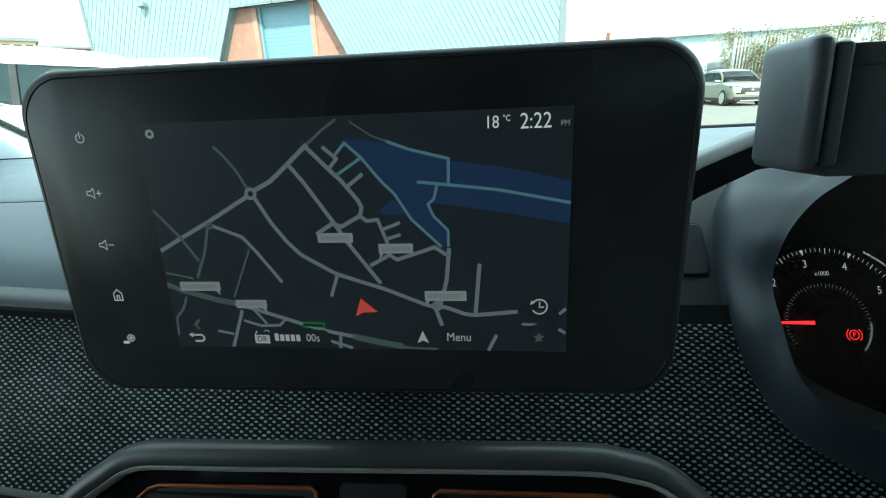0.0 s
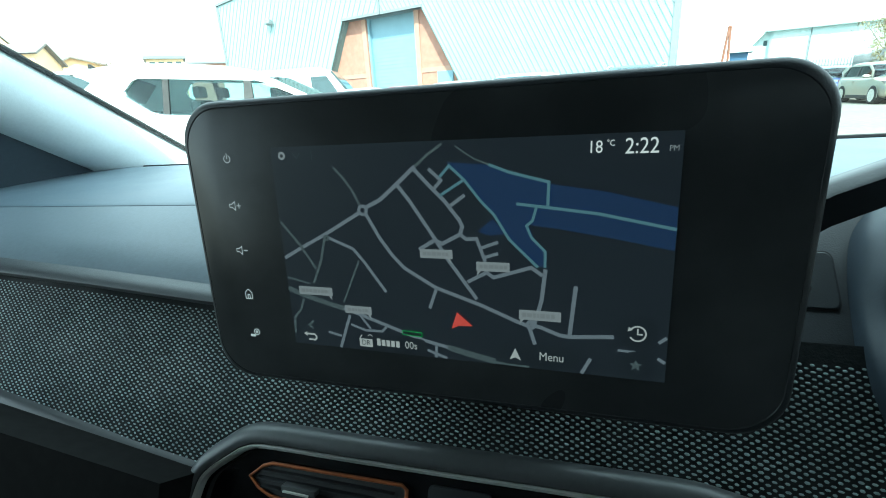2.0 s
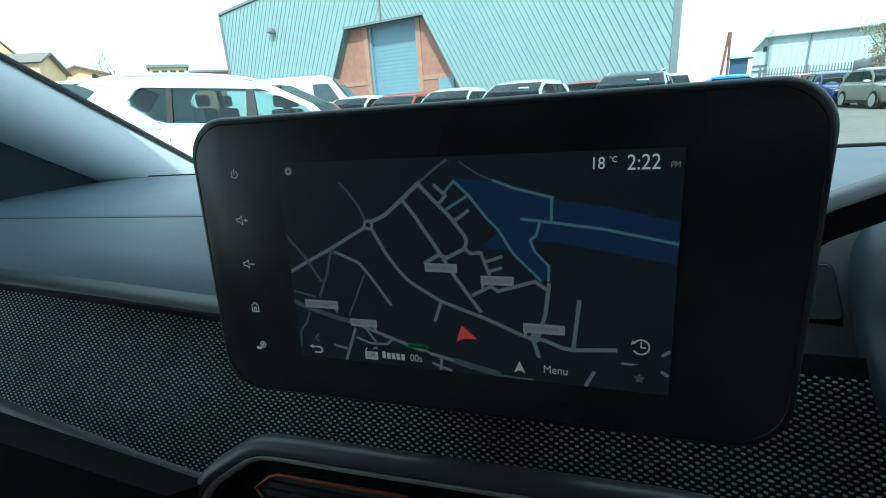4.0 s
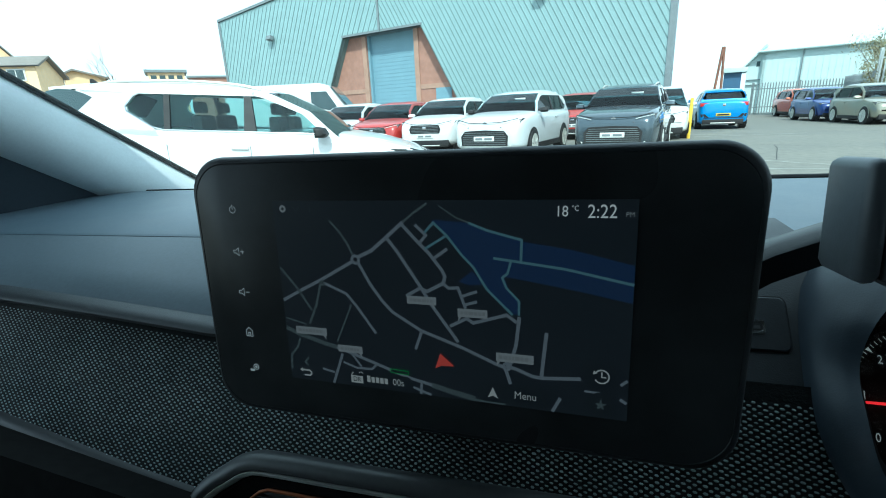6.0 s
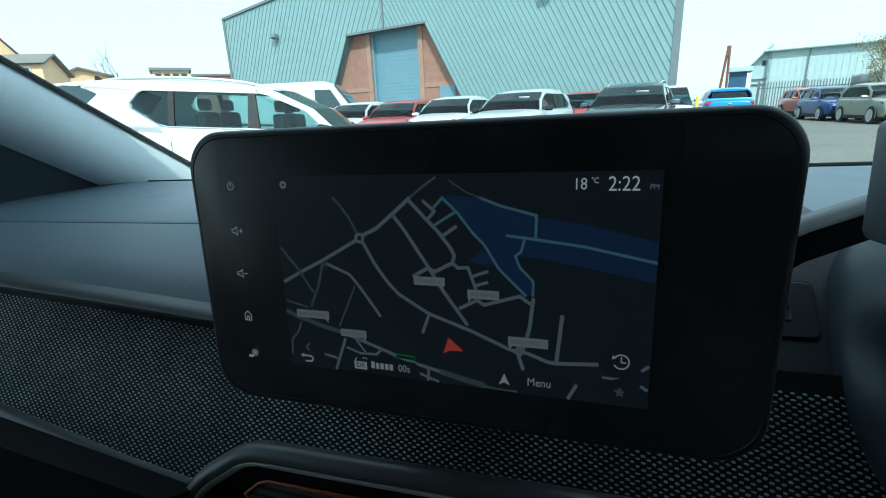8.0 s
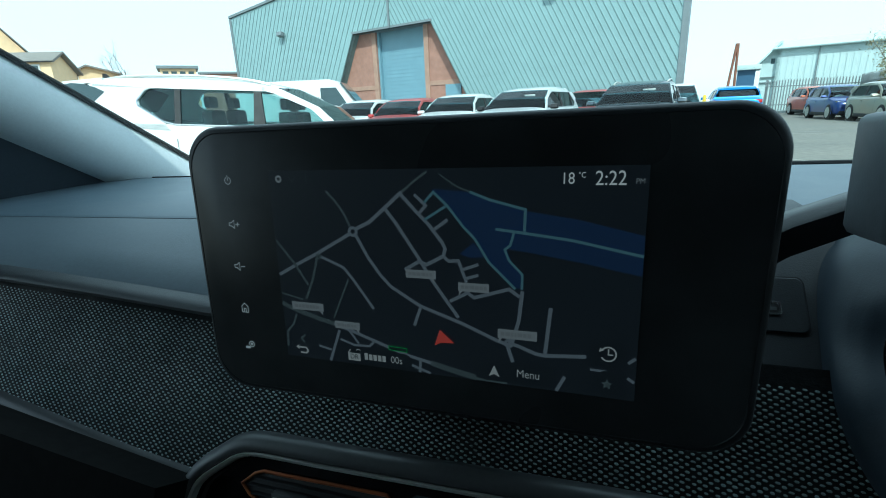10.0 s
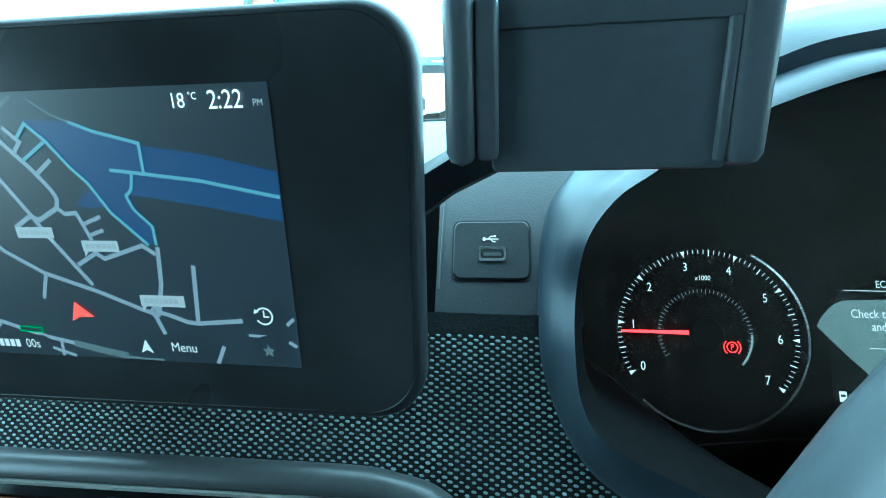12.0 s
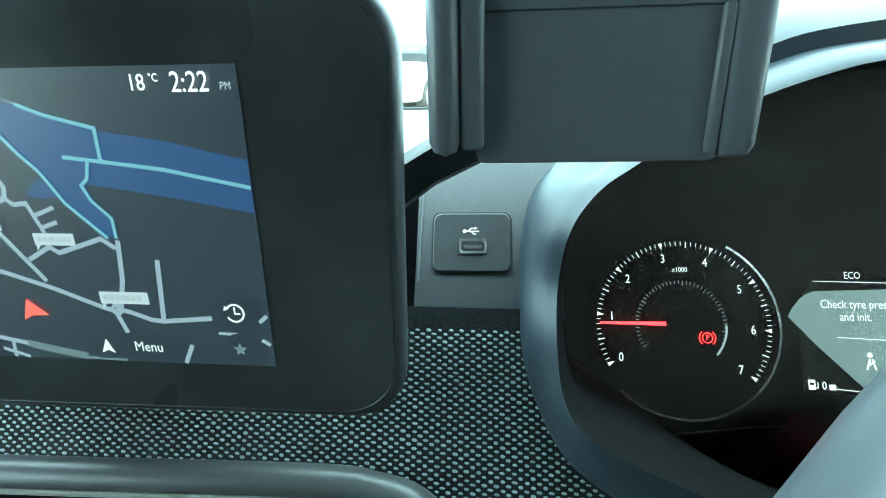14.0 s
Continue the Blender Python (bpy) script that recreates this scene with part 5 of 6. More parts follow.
        if rails:
            part("roof_rail", tube(curve([(sgn * wt * 0.90, yb + 0.05, H - 0.045), (sgn * wt * 0.92, yb + 0.35, H + 0.0), (sgn * wt * 0.94, (yb + yf) / 2, H + 0.022), (sgn * wt * 0.92, yf - 0.42, H + 0.0), (sgn * wt * 0.90, yf - 0.12, H - 0.05)], 4), 0.017, 8), ALLOY, v, "bright roof rail")
        for yy in (-wheelbase / 2, wheelbase / 2 + 0.02):
            part("wheel_arch", loft([[(sgn * (hw - 0.03 + d), yy + r * math.cos(a), 0.33 + r * math.sin(a)) for r, d in ((0.335, 0.036), (0.365, 0.040), (0.385, 0.03), (0.335, 0.03))] for a in [math.pi * (-0.08 + 1.16 * k / 14) for k in range(15)]]), arches or MATT, v)
            part("wheel_well", loft([[(sgn * (hw - 0.02 + d), yy + 0.35 * math.cos(2 * math.pi * k / 20), 0.33 + 0.35 * math.sin(2 * math.pi * k / 20)) for k in range(20)] for d in (-0.2, 0.028)]), MATT, v)
            w = part("wheel", loft([[(sgn * xx, yy + r * math.cos(2 * math.pi * k / 28), 0.325 + r * math.sin(2 * math.pi * k / 28)) for k in range(28)] for r, xx in ((0.22, hw - 0.19), (0.31, hw - 0.19), (0.325, hw - 0.15), (0.325, hw - 0.0), (0.31, hw + 0.025), (0.235, hw + 0.033), (0.225, hw + 0.005))]), RUBBER, v, "black tyre")
            rimbm = loft([[(sgn * xx, yy + r * math.cos(2 * math.pi * k / 28), 0.325 + r * math.sin(2 * math.pi * k / 28)) for k in range(28)] for r, xx in ((0.205, hw + 0.02), (0.235, hw + 0.036), (0.235, hw + 0.026), (0.205, hw + 0.008))])
            for k in range(5):
                a = 2 * math.pi * k / 5 + 0.3
                for o in (-0.10, 0.10):
                    c = [(sgn * (hw + 0.03), yy + r * math.cos(a + b), 0.325 + r * math.sin(a + b)) for r, b in ((0.03, o * 3), (0.225, o - 0.08), (0.225, o + 0.08), (0.05, o * 3 + 0.5))]
                    prism(c, (sgn * 0.012, 0, 0), rimbm)
            part("rim", rimbm, ALLOY, w, "spoked alloy rim", smooth=False)
    zf = hood - 0.30
    part("windscreen", loft([[(-w, y, z), (0, y + 0.07, z + 0.01), (w, y, z), (w, y - 0.006, z - 0.004), (0, y + 0.064, z + 0.006), (-w, y - 0.006, z - 0.004)] for w, y, z in ((side(hood) - 0.01, ya + 0.02, hood + 0.0), (side(zm) - 0.01, ym + 0.04, zm + 0.005), (wt - 0.02, yf - 0.01, H - 0.085))]), front_glass, v, "tinted sloping windscreen", smooth=False)
    part("wiper", tube([(-0.55, ya + 0.04, hood + 0.02), (0.15, ya + 0.03, hood + 0.06)], 0.012, 5), MATT, v)
    back = 0.36 if wrap else 0.09
    part("rear_window", prism([(-hw * 0.72, rb * L + 0.06, belt + 0.06), (hw * 0.72, rb * L + 0.06, belt + 0.06), (wt * 0.88, rr * L - back + 0.03, H - 0.13), (-wt * 0.88, rr * L - back + 0.03, H - 0.13)], (0, 0.01, 0.004)), glass, v, "tinted rear window", smooth=False)
    part("tailgate", prism([(-hw * 0.92, rb * L + 0.0, belt - 0.08), (hw * 0.92, rb * L + 0.0, belt - 0.08), (hw * 0.88, rb * L + 0.07, belt + 0.08), (-hw * 0.88, rb * L + 0.07, belt + 0.08)], (0, 0.05, 0.0)), body_paint, v, smooth=False)
    part("spoiler", prism([(-wt * 0.97, rr * L - back, H - 0.085), (wt * 0.97, rr * L - back, H - 0.085), (wt * 0.97, rr * L + 0.10, H - 0.03), (-wt * 0.97, rr * L + 0.10, H - 0.03)], (0, 0, -0.045)), body_paint, v)
    for sgn in (-1, 1):
        part("headlight", loft([[(sgn * hw * a, hl * b, zz) for a, b, zz in ((0.44, f1, zf - 0.01), (0.66, (f1 + f2) / 2 + 0.012, zf - 0.005), (0.88, f2, zf + 0.03), (0.93, f2 - 0.05, zf + 0.18), (0.70, (f1 + f2) / 2 - 0.02, zf + 0.13), (0.46, f1 - 0.03, zf + 0.085))] for f1, f2 in ((0.86, 0.80), (1.004, 0.925))]), LAMPGLASS, v, "clear headlight")
        part("tail_light", box((sgn * hw * 0.72 - 0.20, -hl * 0.995, belt - 0.19), (sgn * hw * 0.72 + 0.17, -hl * 0.86, belt - 0.05), 0.025), TAILRED, v, "red tail light")
        part("fog_recess", box((sgn * hw * 0.66 - 0.13, hl * 0.90, clear + 0.16), (sgn * hw * 0.66 + 0.13, hl * 0.965, clear + 0.30), 0.02), MATT, v)
    if face == "grille":
        part("grille", loft([[(-w, y, z), (w, y, z), (w * 1.08, y, z + 0.12), (w * 0.92, y, z + 0.23), (-w * 0.92, y, z + 0.23), (-w * 1.08, y, z + 0.12)] for w, y, z in ((hw * 0.52, hl * 0.90, zf - 0.15), (hw * 0.50, hl * 1.008, zf - 0.15))]), MATT, v, "wide dark front grille", smooth=False)
        for k in range(5):
            part("grille_bar", box((-hw * 0.47, hl * 1.002, zf - 0.125 + k * 0.042), (hw * 0.47, hl * 1.013, zf - 0.117 + k * 0.042), 0.002), GREYSTEEL, v)
        part("grille_trim", box((-hw * 0.50, hl * 1.000, zf + 0.075), (hw * 0.50, hl * 1.014, zf + 0.092), 0.004), CHROME, v, "bright bar over the grille")
        part("badge", box((-0.06, hl * 1.004, zf - 0.05), (0.06, hl * 1.018, zf + 0.04), 0.02), CHROME, v, "plain bright badge")
        part("intake", box((-hw * 0.80, hl * 0.88, clear - 0.01), (hw * 0.80, hl * 1.003, clear + 0.19), 0.04), MATT, v, "dark lower bumper and intake")
        part("skid_strip", box((-hw * 0.50, hl * 0.95, clear + 0.01), (hw * 0.50, hl * 1.006, clear + 0.045), 0.015), ALLOY, v, "pale skid strip")
    else:
        part("grille", loft([[(-w, y, z), (w, y, z), (w * 1.04, y, z + 0.22), (w * 0.86, y, z + 0.34), (0, y, z + 0.36), (-w * 0.86, y, z + 0.34), (-w * 1.04, y, z + 0.22)] for w, y, z in ((hw * 0.66, hl * 0.88, clear + 0.13), (hw * 0.64, hl * 1.006, clear + 0.13))]), MATT, v, "broad dark mesh grille", smooth=False)
        for k in range(7):
            w = hw * (0.60 if k < 5 else 0.56)
            part("grille_bar", box((-w, hl * 1.002, clear + 0.155 + k * 0.045), (w, hl * 1.011, clear + 0.164 + k * 0.045), 0.002), GREYSTEEL, v)
        for sgn in (-1, 1):
            part("corner_blade", tube([(sgn * hw * 0.70, hl * 0.99, clear + 0.12), (sgn * hw * 0.78, hl * 0.97, clear + 0.22), (sgn * hw * 0.83, hl * 0.94, clear + 0.33)], 0.016, 6), ALLOY, v)
        part("badge", loft([[(0.055 * math.cos(math.pi * k / 8), hl * y, zf + 0.075 + 0.05 * math.sin(math.pi * k / 8)) for k in range(16)] for y in (0.95, 0.985)]), CHROME, v, "plain bright badge")
        part("skid_strip", box((-hw * 0.62, hl * 0.95, clear + 0.02), (hw * 0.62, hl * 1.008, clear + 0.06), 0.015), ALLOY, v, "pale skid strip")
    part("bonnet_gap", tube(curve([(-hw * 0.84, hl * 0.90, zf + 0.185), (-hw * 0.45, hl * 0.985, zf + 0.115), (0, hl * 1.0, zf + 0.105), (hw * 0.45, hl * 0.985, zf + 0.115), (hw * 0.84, hl * 0.90, zf + 0.185)], 4), 0.008, 6), MATT, v, "dark gap under the bonnet")
    for sgn in (-1, 1):
        part("bonnet_crease", tube([(sgn * hw * 0.55, hl * 0.90, hood - 0.115), (sgn * hw * 0.66, (hl * 0.9 + ya) / 2, hood - 0.02), (sgn * hw * 0.74, ya + 0.05, hood + 0.012)], 0.012, 6), body_paint, v)
        part("lamp_line", tube([(sgn * hw * 0.50, hl * 1.004, zf + 0.075), (sgn * hw * 0.88, hl * 0.925, zf + 0.15)], 0.008, 6), ALLOY, v, "bright lamp strip")
    part("rear_bumper", box((-hw * 0.80, -hl * 1.006, clear + 0.0), (hw * 0.80, -hl * 0.90, clear + 0.20), 0.03), MATT, v, "dark lower bumper")
    part("bumper_crease", box((-hw * 0.78, -hl * 1.010, clear + 0.245), (hw * 0.78, -hl * 0.95, clear + 0.27), 0.008), MATT, v)
    part("skid_strip", box((-hw * 0.48, -hl * 1.012, clear + 0.03), (hw * 0.48, -hl * 0.95, clear + 0.075), 0.015), ALLOY, v)
    part("badge", box((-0.06, -hl * 1.004, belt - 0.20), (0.06, -hl * 0.985, belt - 0.10), 0.02), CHROME, v)
    part("number_plate", box((-0.26, -hl * 1.012, clear + 0.32), (0.26, -hl * 0.99, clear + 0.43), 0.004), PLATEY, v, "plain yellow plate")
    part("plate_bar", box((-0.21, -hl * 1.016, clear + 0.345), (0.21, -hl * 1.01, clear + 0.405), 0.002), MATT, v, "dark bar")
    part("number_plate", box((-0.26, hl * 0.99, clear + 0.24), (0.26, hl * 1.014, clear + 0.35), 0.004), plate, v, "plain white plate")
    for xa, xb in ((-0.21, -0.02), (0.04, 0.21)):
        part("plate_bar", box((xa, hl * 1.012, clear + 0.270), (xb, hl * 1.018, clear + 0.320), 0.002), GREYSTEEL, v, "dark bar")
    for sgn in (-1, 1):
        part("bumper_vent", prism([(sgn * hw * 0.56, -hl * 1.014, clear + 0.27), (sgn * hw * 0.86, -hl * 0.99, clear + 0.29), (sgn * hw * 0.90, -hl * 0.985, clear + 0.41), (sgn * hw * 0.72, -hl * 1.008, clear + 0.41)], (0, 0.06, 0)), MATT, v, smooth=False)
    if wrap:
        part("antenna_fin", prism([(-0.012, rr * L - 0.32, H - 0.11), (-0.012, rr * L - 0.08, H - 0.09), (-0.008, rr * L - 0.26, H + 0.05), (-0.008, rr * L - 0.29, H + 0.05)], (0.022, 0, 0)), MATT, v, "dark shark-fin aerial", smooth=False)
        for sgn in (-1, 1):
            panel("rear_corner_glass", [(rb * L - 0.10, belt + 0.13), (rb * L + 0.20, belt + 0.13), (rr * L + 0.14, top - 0.085), (rr * L + 0.04, top - 0.04), (rr * L - 0.10, top - 0.005), (rr * L - 0.24, top + 0.0), (rr * L - 0.36, top - 0.03), (rr * L - 0.48, top - 0.13)], sgn, DARKGLASS, 0.05, 0.006, label="dark glass wrapped round the tail")
    if dip:
        for ob in list(v.children_recursive):
            for vert in ob.data.vertices:
                vert.co.z -= dip * vert.co.y * min(max((vert.co.z - 0.35) / 0.3, 0.0), 1.0)
    return v


vehicle("white estate car with roof rails and see-through windows", "white", -4.273, 5.36, 20.4, L=4.5, W=1.84, H=1.56, belt=1.0, hood=0.985, rails=True, rr=-0.385, rb=-0.455, rf=0.09, wb=0.264, bpost=0.17, rear_door=0.94, dip=0.065, wrap=True, mirrors=MATT, glass=CLEARGLASS)
vehicle("pearl white crossover with a slim grille", "pearl", -1.98, 13.2, -102, L=4.5, H=1.60, belt=1.06, hood=1.05, face="slim", rf=0.06, wb=0.225, mirrors=MATT)
vehicle("white compact crossover with a wide dark grille", "white", -4.45, 15.0, -95, L=4.1, H=1.57, hood=1.02, rf=0.06, wb=0.235)
vehicle("red hatchback with a dark grille", "red", -6.45, 15.4, -93, L=3.9, H=1.53, hood=0.97, belt=0.97, rf=0.06, wb=0.235)
vehicle("white hatchback with a dark grille", "white", -8.4, 15.9, -93, L=4.1, H=1.56, hood=0.98, belt=0.98, rf=0.06, wb=0.235, mirrors=MATT)
vehicle("slate grey crossover with roof rails", "grey", 0.85, 13.5, -101, L=4.6, W=1.88, H=1.63, hood=1.06, belt=1.08, rails=True, face="slim", rf=0.06, wb=0.23)
vehicle("white crossover behind the grey one", "white", 2.2, 18.6, -97, L=4.4, H=1.66)
vehicle("red crossover behind the white one", "red", -0.45, 19.6, -97, L=4.3, H=1.63, belt=1.06)
vehicle("bright blue crossover seen from behind", "blue", 5.2, 24.0, 84, L=4.3, H=1.58, belt=1.10)
vehicle("warm silver hatchback with alloy rims", "silver", 10.8, 23.85, -90, L=3.9, W=1.72, H=1.53, belt=0.98, hood=0.95, wheelbase=2.45, rf=0.06, wb=0.235, glass=CLEARGLASS, arches=PAINT["silver"])
vehicle("deep blue hatchback with alloy rims", "navy", 10.65, 27.95, -91, L=3.9, W=1.72, H=1.53, belt=0.98, hood=0.95, wheelbase=2.45, rf=0.06, wb=0.235, glass=CLEARGLASS, arches=PAINT["navy"])
vehicle("burnt orange crossover near the fence", "orange", 11.8, 34.0, -90, L=4.2, H=1.60, rf=0.07, wb=0.24, glass=CLEARGLASS)
vehicle("red hatchback beside the fence", "red", 12.9, 37.6, -84, L=3.8, W=1.7, H=1.45)
vehicle("white hatchback beside the silver one", "white", 13.3, 23.0, -100, L=4.0, W=1.74, H=1.5, belt=0.96, hood=0.93)

# ---- white van ----
van = thing("van", "white panel van with dark windows", "van", "parked cars", m=pose(-11.35, 17.0, 0, 0, 0, -71.6))
part("body", loft([[(a, yy, z) for a, z in ((0.95, 0.3), (1.0, 0.8), (0.98, zt * 0.62), (0.86, zt - 0.10), (0.7, zt), (-0.7, zt), (-0.86, zt - 0.10), (-0.98, zt * 0.62), (-1.0, 0.8), (-0.95, 0.3))] for yy, zt in ((-2.6, 2.30), (-2.5, 2.40), (1.0, 2.42), (1.35, 2.33), (2.0, 1.50), (2.5, 1.20), (2.65, 0.90))]), PAINT["white"], van)
part("windscreen", prism([(-0.82, 2.02, 1.52), (0.82, 2.02, 1.52), (0.70, 1.42, 2.26), (-0.70, 1.42, 2.26)], (0, 0.05, 0.03)), DARKGLASS, van, smooth=False)
for sgn in (-1, 1):
    part("side_window", prism([(sgn * 0.985, 0.7, 1.4), (sgn * 0.985, 1.75, 1.4), (sgn * 0.90, 1.30, 2.1), (sgn * 0.90, 0.7, 2.1)], (sgn * 0.03, 0, 0)), DARKGLASS, van, smooth=False)
    for yy in (-1.6, 1.6):
        part("wheel", loft([[(sgn * xx, yy + 0.33 * math.cos(2 * math.pi * k / 24), 0.33 + 0.33 * math.sin(2 * math.pi * k / 24)) for k in range(24)] for xx in (0.8, 1.01)]), RUBBER, van)

# ---- posts, shed, fence, houses, plants ----
post = thing("guard_post", "yellow painted steel guard post", "post", m=pose(2.93, 16.9, 0))
part("post", tube([(0, 0, 0), (0, 0, 1.22), (0, 0, 1.25)], [0.05, 0.05, 0.035], 14), YELLOW, post)
mast = thing("twin_mast", "rusty brown twin steel mast", "mast", m=pose(6.85, 32.2, 0))
part("mast", tube([(-0.30, 0, 0), (0.05, 0, 4.05)], 0.07, 8), RUST, mast)
part("mast", tube([(0.22, 0, 0), (0.12, 0, 4.0)], 0.07, 8), RUST, mast)
part("cap", box((0.0, -0.08, 3.96), (0.18, 0.08, 4.06), 0.02), RUST, mast)
kiosk = thing("blue_kiosk", "dark blue site hut with a pale flat roof", "hut", m=pose(9.0, 38.2, 0, 0, 0, -12))
part("wall", box((-0.55, -1.0, 0), (0.45, 1.0, 2.85)), BLUEPANEL, kiosk, smooth=False)
part("roof", box((-0.7, -1.3, 2.85), (0.75, 1.3, 3.15), 0.03), SHEDWALL, kiosk)

shed = thing("clad_shed", "pale metal-clad shed with a shallow gable roof", "building", m=pose(12.9, 46.3, 0, 0, 0, -19))
SW, SL, SE, SR = 5.5, 24.0, 4.75, 5.35
part("side_wall", box((0, 0.0, 0), (SL, 0.2, SE)), SHEDWALL, shed, smooth=False)
part("gable_wall", prism([(0, 0, 0), (0, SW, 0), (0, SW, SE), (0, SW / 2, SR), (0, 0, SE)], (0.2, 0, 0)), SHEDWALL, shed, smooth=False)
for k in range(60):
    part("cladding_rib", box((0.3 + k * 0.4, -0.03, 0.1), (0.36 + k * 0.4, 0.0, SE - 0.05)), SHEDWALL, shed, smooth=False)
for y0, z0, y1, z1 in ((-0.35, SE - 0.1, SW / 2, SR + 0.02), (SW + 0.35, SE - 0.1, SW / 2, SR + 0.02)):
    part("roof", prism([(-0.4, y0, z0), (SL, y0, z0), (SL, y1, z1), (-0.4, y1, z1)], (0, 0, 0.12)), SHEDWALL, shed, smooth=False)
part("gutter", tube([(-0.3, -0.4, SE - 0.02), (SL, -0.4, SE - 0.02)], 0.09, 8), SHEDWALL, shed)
part("end_wall", prism([(-1.05, 0.3, 0), (0.0, 0.3, 0), (0.0, 0.3, SE + 0.25), (-1.05, 0.3, SE - 0.95)], (0, 3.0, 0)), SHEDWALL, shed, "lean-to end wall", smooth=False)
part("end_roof", prism([(0.15, -0.3, SE + 0.42), (-1.45, -0.3, SE - 1.40), (-1.45, 3.6, SE - 1.40), (0.15, 3.6, SE + 0.42)], (0.0, 0, 0.16)), SHEDWALL, shed, smooth=False)
part("end_window", box((-0.42, 0.27, SE - 1.1), (-0.16, 0.31, SE - 0.7)), DARKGLASS, shed, "small dark window", smooth=False)
for z in (2.2, 2.6):
    part("end_ledge", box((-1.0, 0.16, z), (0.25, 0.30, z + 0.06)), GREYSTEEL, shed, smooth=False)
for x in (2.6, 8.2):
    part("downpipe", tube([(x, -0.12, 0), (x, -0.12, SE - 0.1)], 0.04, 8), GREYSTEEL, shed)


def palisade(x0, y0, x1, y1, h=2.4, step=0.16, steel=PALE):
    f = thing("palisade_fence", "grey steel palisade fence", "fence", "yard fence", m=Matrix.Identity(4))
    a, b = Vector((x0, y0, 0)), Vector((x1, y1, 0))
    d = (b - a).normalized()
    nrm = Vector((-d.y, d.x, 0))
    n = min(int((b - a).length / step), 110)
    me = None
    for k in range(n):
        if me is None:
            pale = part("pale", prism([(-0.035, 0, 0.08), (0.035, 0, 0.08), (0.035, 0, h - 0.12), (0, 0, h), (-0.035, 0, h - 0.12)], (0, 0.012, 0)), steel, f, smooth=False)
            me = pale.data
        else:
            pale = new("pale", me)
            pale.parent = f
        pale.matrix_basis = Matrix.Translation(a + d * (k + 0.5) * (b - a).length / n) @ pose(0, 0, 0, 0, 0, math.degrees(math.atan2(d.y, d.x)))
    for z in (0.5, h - 0.5):
        part("rail", prism([a + nrm * 0.02 + Vector((0, 0, z)), b + nrm * 0.02 + Vector((0, 0, z)), b + nrm * 0.02 + Vector((0, 0, z + 0.06)), a + nrm * 0.02 + Vector((0, 0, z + 0.06))], nrm * 0.03), steel, f, smooth=False)
    for k in range(int((b - a).length / 2.75) + 1):
        p = a + d * min(k * 2.75, (b - a).length) + nrm * 0.08
        part("post", box((p.x - 0.05, p.y - 0.05, 0), (p.x + 0.05, p.y + 0.05, h)), steel, f, smooth=False)


palisade(10.9, 40.6, 15.8, 39.2, h=2.25, steel=GREYSTEEL)
palisade(15.8, 39.2, 13.5, 30.2, h=2.3, steel=GREYSTEEL)
palisade(13.5, 30.2, 20.0, 25.6, h=3.3)
palisade(20.0, 25.6, 30.0, 18.0, h=3.4)


def house(x, y, rz, w, d, h, ridge, label, low=None, crest=0.5):
    """A rendered house; low: height of the rear eave, crest: the ridge's place between front and rear."""
    low = h if low is None else low
    c = -d / 2 + d * crest
    b = thing("house", label, "house", "houses", m=pose(x, y, 0, 0, 0, rz))
    part("wall", prism([(-w / 2, -d / 2, 0), (-w / 2, d / 2, 0), (-w / 2, d / 2, low), (-w / 2, c, ridge - 0.05), (-w / 2, -d / 2, h)], (w, 0, 0)), RENDERWALL, b, smooth=False)
    for sy, eave_z in ((-1, h), (1, low)):
        roof = part("roof", prism([(-w / 2 - 0.4, sy * (d / 2 + 0.3), eave_z - 0.1), (w / 2 + 0.4, sy * (d / 2 + 0.3), eave_z - 0.1), (w / 2 + 0.4, c, ridge), (-w / 2 - 0.4, c, ridge)], (0, 0, 0.13)), ROOFTILE, b, smooth=False)
        part("verge_board", prism([(w / 2 + 0.41, sy * (d / 2 + 0.3), eave_z - 0.16), (w / 2 + 0.41, c, ridge - 0.06), (w / 2 + 0.41, c, ridge + 0.14), (w / 2 + 0.41, sy * (d / 2 + 0.3), eave_z + 0.04)], (0.04, 0, 0)), ROOFTILE, roof, smooth=False)
        part("gutter", tube([(-w / 2 - 0.4, sy * (d / 2 + 0.34), eave_z - 0.07), (w / 2 + 0.4, sy * (d / 2 + 0.34), eave_z - 0.07)], 0.06, 6), MATT, roof)
    count = max(1, int(w / 3.2))
    for k in range(count):
        xx = -w / 2 + w * (k + 0.5) / count
        for z in (1.0, h - 1.32):
            win = part("window", box((xx - 0.75, -d / 2 - 0.08, z), (xx + 0.75, -d / 2 + 0.05, z + 1.05)), PLATEW, b, "white framed window", smooth=False)
            part("glass_pane", box((xx - 0.62, -d / 2 - 0.12, z + 0.12), (xx - 0.05, -d / 2 - 0.05, z + 0.93)), DARKGLASS, win, smooth=False)
            part("glass_pane", box((xx + 0.05, -d / 2 - 0.12, z + 0.12), (xx + 0.62, -d / 2 - 0.05, z + 0.93)), DARKGLASS, win, smooth=False)
    return b


house(-53.95, 31.4, 27, 10.0, 3.75, 6.8, 7.65, "cream rendered house with a low tiled roof", low=5.95, crest=0.42)
house(-56.7, 42.1, -32, 6.0, 3.6, 6.85, 7.25, "cream house with a brown tiled roof", low=6.5, crest=0.2)
house(-67.4, 38.4, -30, 7.2, 8.0, 7.61, 13.05, "cream house behind with a tall roof")
flats = thing("flat_block", "pale flat-roofed block of flats", "building", m=pose(-47.0, 44.6, 0, 0, 0, 47))
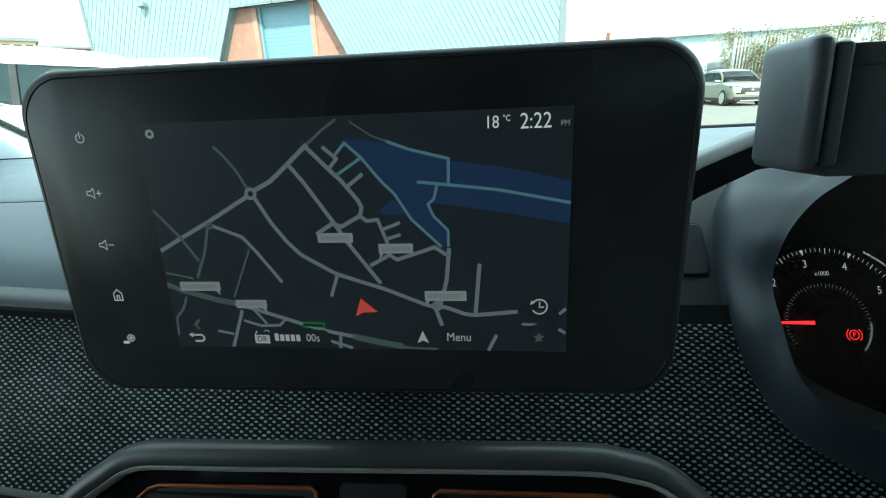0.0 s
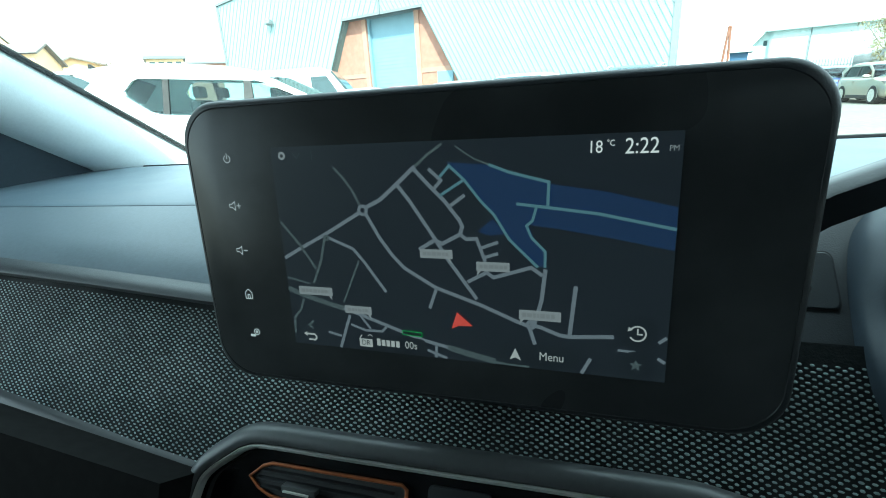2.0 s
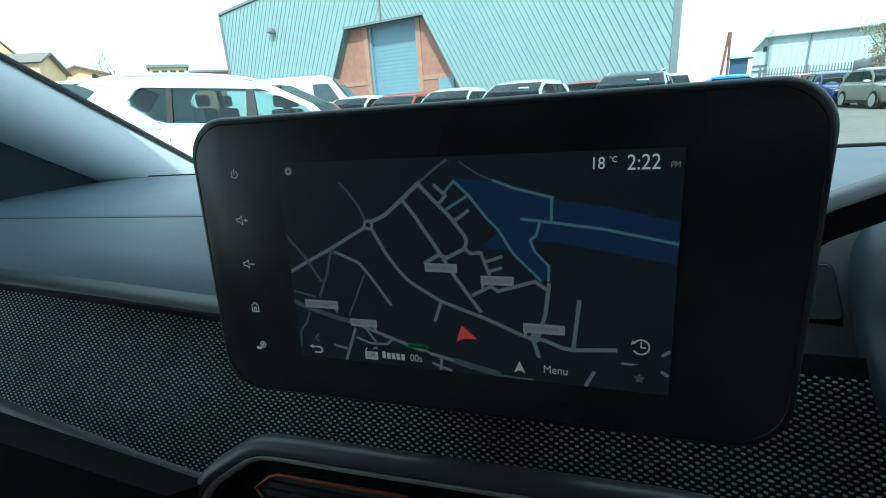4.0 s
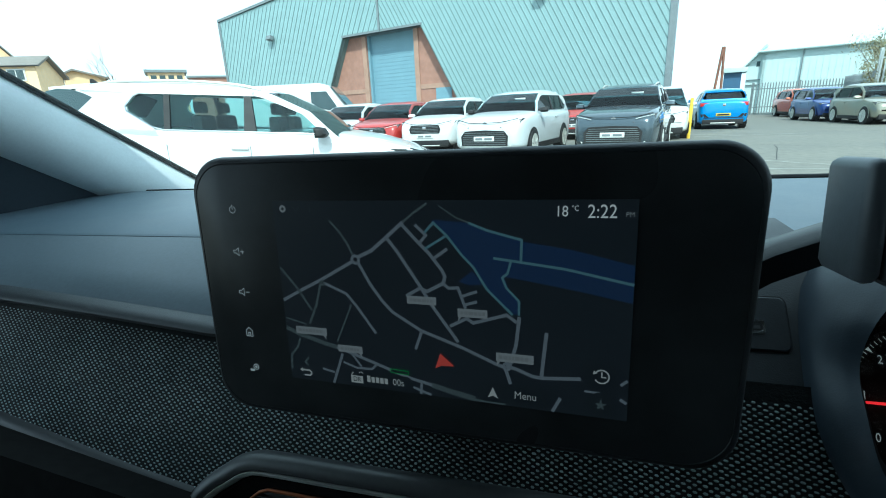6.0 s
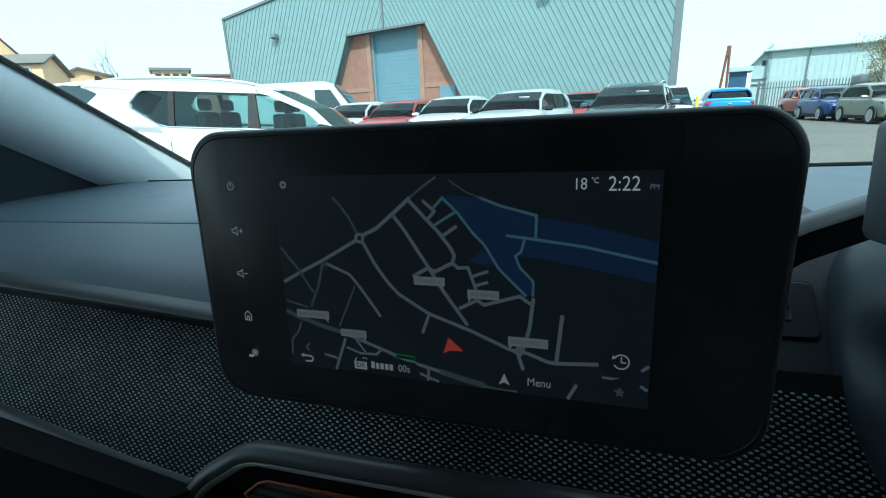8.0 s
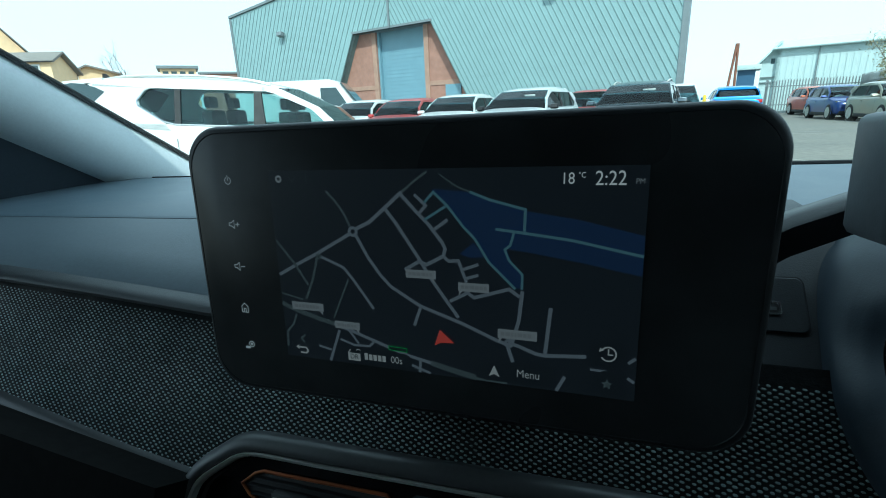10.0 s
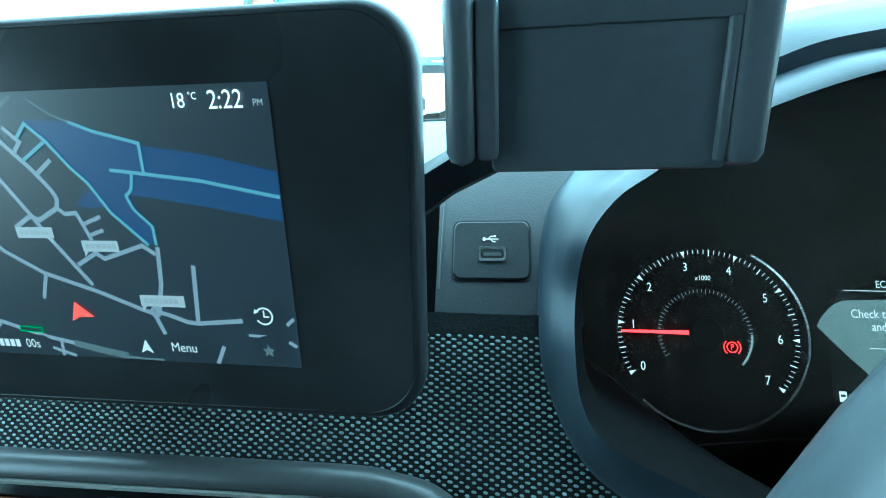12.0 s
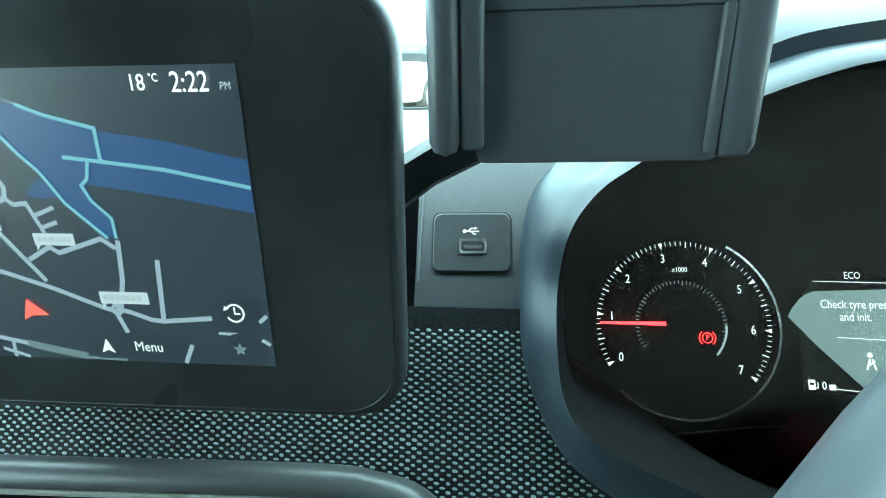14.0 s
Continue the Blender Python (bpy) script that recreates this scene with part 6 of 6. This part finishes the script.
part("wall", box((-1.8, -1.5, 0), (1.8, 3.0, 6.7)), RENDERWALL, flats, smooth=False)
part("roof", box((-2.1, -1.8, 6.7), (2.1, 3.2, 7.0)), GREYSTEEL, flats, smooth=False)
for k in range(4):
    part("window", box((-1.55 + k * 0.85, -1.56, 5.3), (-1.0 + k * 0.85, -1.45, 6.4)), DARKGLASS, flats, smooth=False)
low = thing("brick_annexe", "low red brick building", "building", m=pose(-40.5, 47.5, 0, 0, 0, 42))
part("wall", box((-4.4, -1, 0), (6, 4, 6.0)), BRICK, low, smooth=False)
part("roof", box((-4.6, -1.2, 6.0), (6.2, 4.2, 6.2)), GREYSTEEL, low, smooth=False)


def bare_tree(x, y, h, seed):
    rng = random.Random(seed)
    t = thing("bare_tree", "small bare leafless tree", "tree", m=pose(x, y, 0))
    bm = bmesh.new()

    def limb(p, d, length, r, level):
        q = p + d * length
        tube([p, p.lerp(q, 0.5) + Vector((rng.uniform(-1, 1), rng.uniform(-1, 1), 0)) * length * 0.06, q], [r, r * 0.8, r * 0.55], 5, bm=bm)
        if level:
            for _ in range(3):
                e = (d + Vector((rng.uniform(-1, 1), rng.uniform(-1, 1), rng.uniform(-0.1, 0.8))) * 0.7).normalized()
                limb(p.lerp(q, rng.uniform(0.55, 1.0)), e, length * rng.uniform(0.5, 0.72), r * 0.5, level - 1)

    limb(Vector((0, 0, 0)), Vector((0, 0, 1)), h * 0.45, h * 0.014, 4)
    part("trunk", bm, BARK, t)


bare_tree(-48.3, 38.9, 8.7, 3)


def shrub(x, y, h, w, seed, n=5200):
    """A climbing shrub: stems and many small leaves."""
    rng = random.Random(seed)
    t = thing("shrub", "green shrub growing over the fence", "shrub", "shrubs", m=pose(x, y, 0))
    bm = bmesh.new()
    tips = []
    for _ in range(9):
        p, d, r = Vector((rng.uniform(-0.3, 0.3) * w, rng.uniform(-0.2, 0.2) * w, 0)), Vector((rng.uniform(-0.5, 0.5), rng.uniform(-0.5, 0.5), 1)).normalized(), 0.05
        pts = [p]
        for _ in range(6):
            d = (d + Vector((rng.uniform(-1, 1), rng.uniform(-1, 1), rng.uniform(-0.3, 0.5))) * 0.35).normalized()
            pts.append(pts[-1] + d * h / 6.5)
            tips.append(pts[-1])
        tube(pts, [r * (1 - k / 8) for k in range(7)], 5, bm=bm)
    part("trunk", bm, BARK, t)
    verts, faces = [], []
    for _ in range(n):
        c = rng.choice(tips) + Vector((rng.gauss(0, 0.13) * w, rng.gauss(0, 0.13) * w, rng.gauss(0, 0.05) * h))
        if c.z < 0.1:
            continue
        a, b = Vector((rng.gauss(0, 1), rng.gauss(0, 1), rng.gauss(0, 1))).normalized(), Vector((rng.gauss(0, 1), rng.gauss(0, 1), rng.gauss(0, 1))).normalized()
        s, k = rng.uniform(0.03, 0.085), len(verts)
        verts += [c - a * s, c + b * s * 0.6, c + a * s, c - b * s * 0.6]
        faces.append((k, k + 1, k + 2, k + 3))
    me = bpy.data.meshes.new("crown")
    me.from_pydata(verts, [], faces)
    me.materials.append(LEAF)
    ob = new("crown", me)
    ob.parent = t


for k, (x, y, h, w) in enumerate(((18.8, 39.0, 5.6, 2.0), (17.6, 35.6, 4.9, 2.0), (14.4, 30.3, 3.5, 1.2), (15.3, 29.3, 3.4, 1.5), (16.5, 28.5, 3.7, 1.6), (17.7, 27.7, 4.0, 1.6), (18.9, 26.9, 4.0, 1.7), (20.3, 26.0, 4.5, 1.8), (22.0, 24.8, 4.6, 2.0), (24.0, 23.3, 4.8, 2.2))):
    shrub(x, y, h, w, 20 + k)
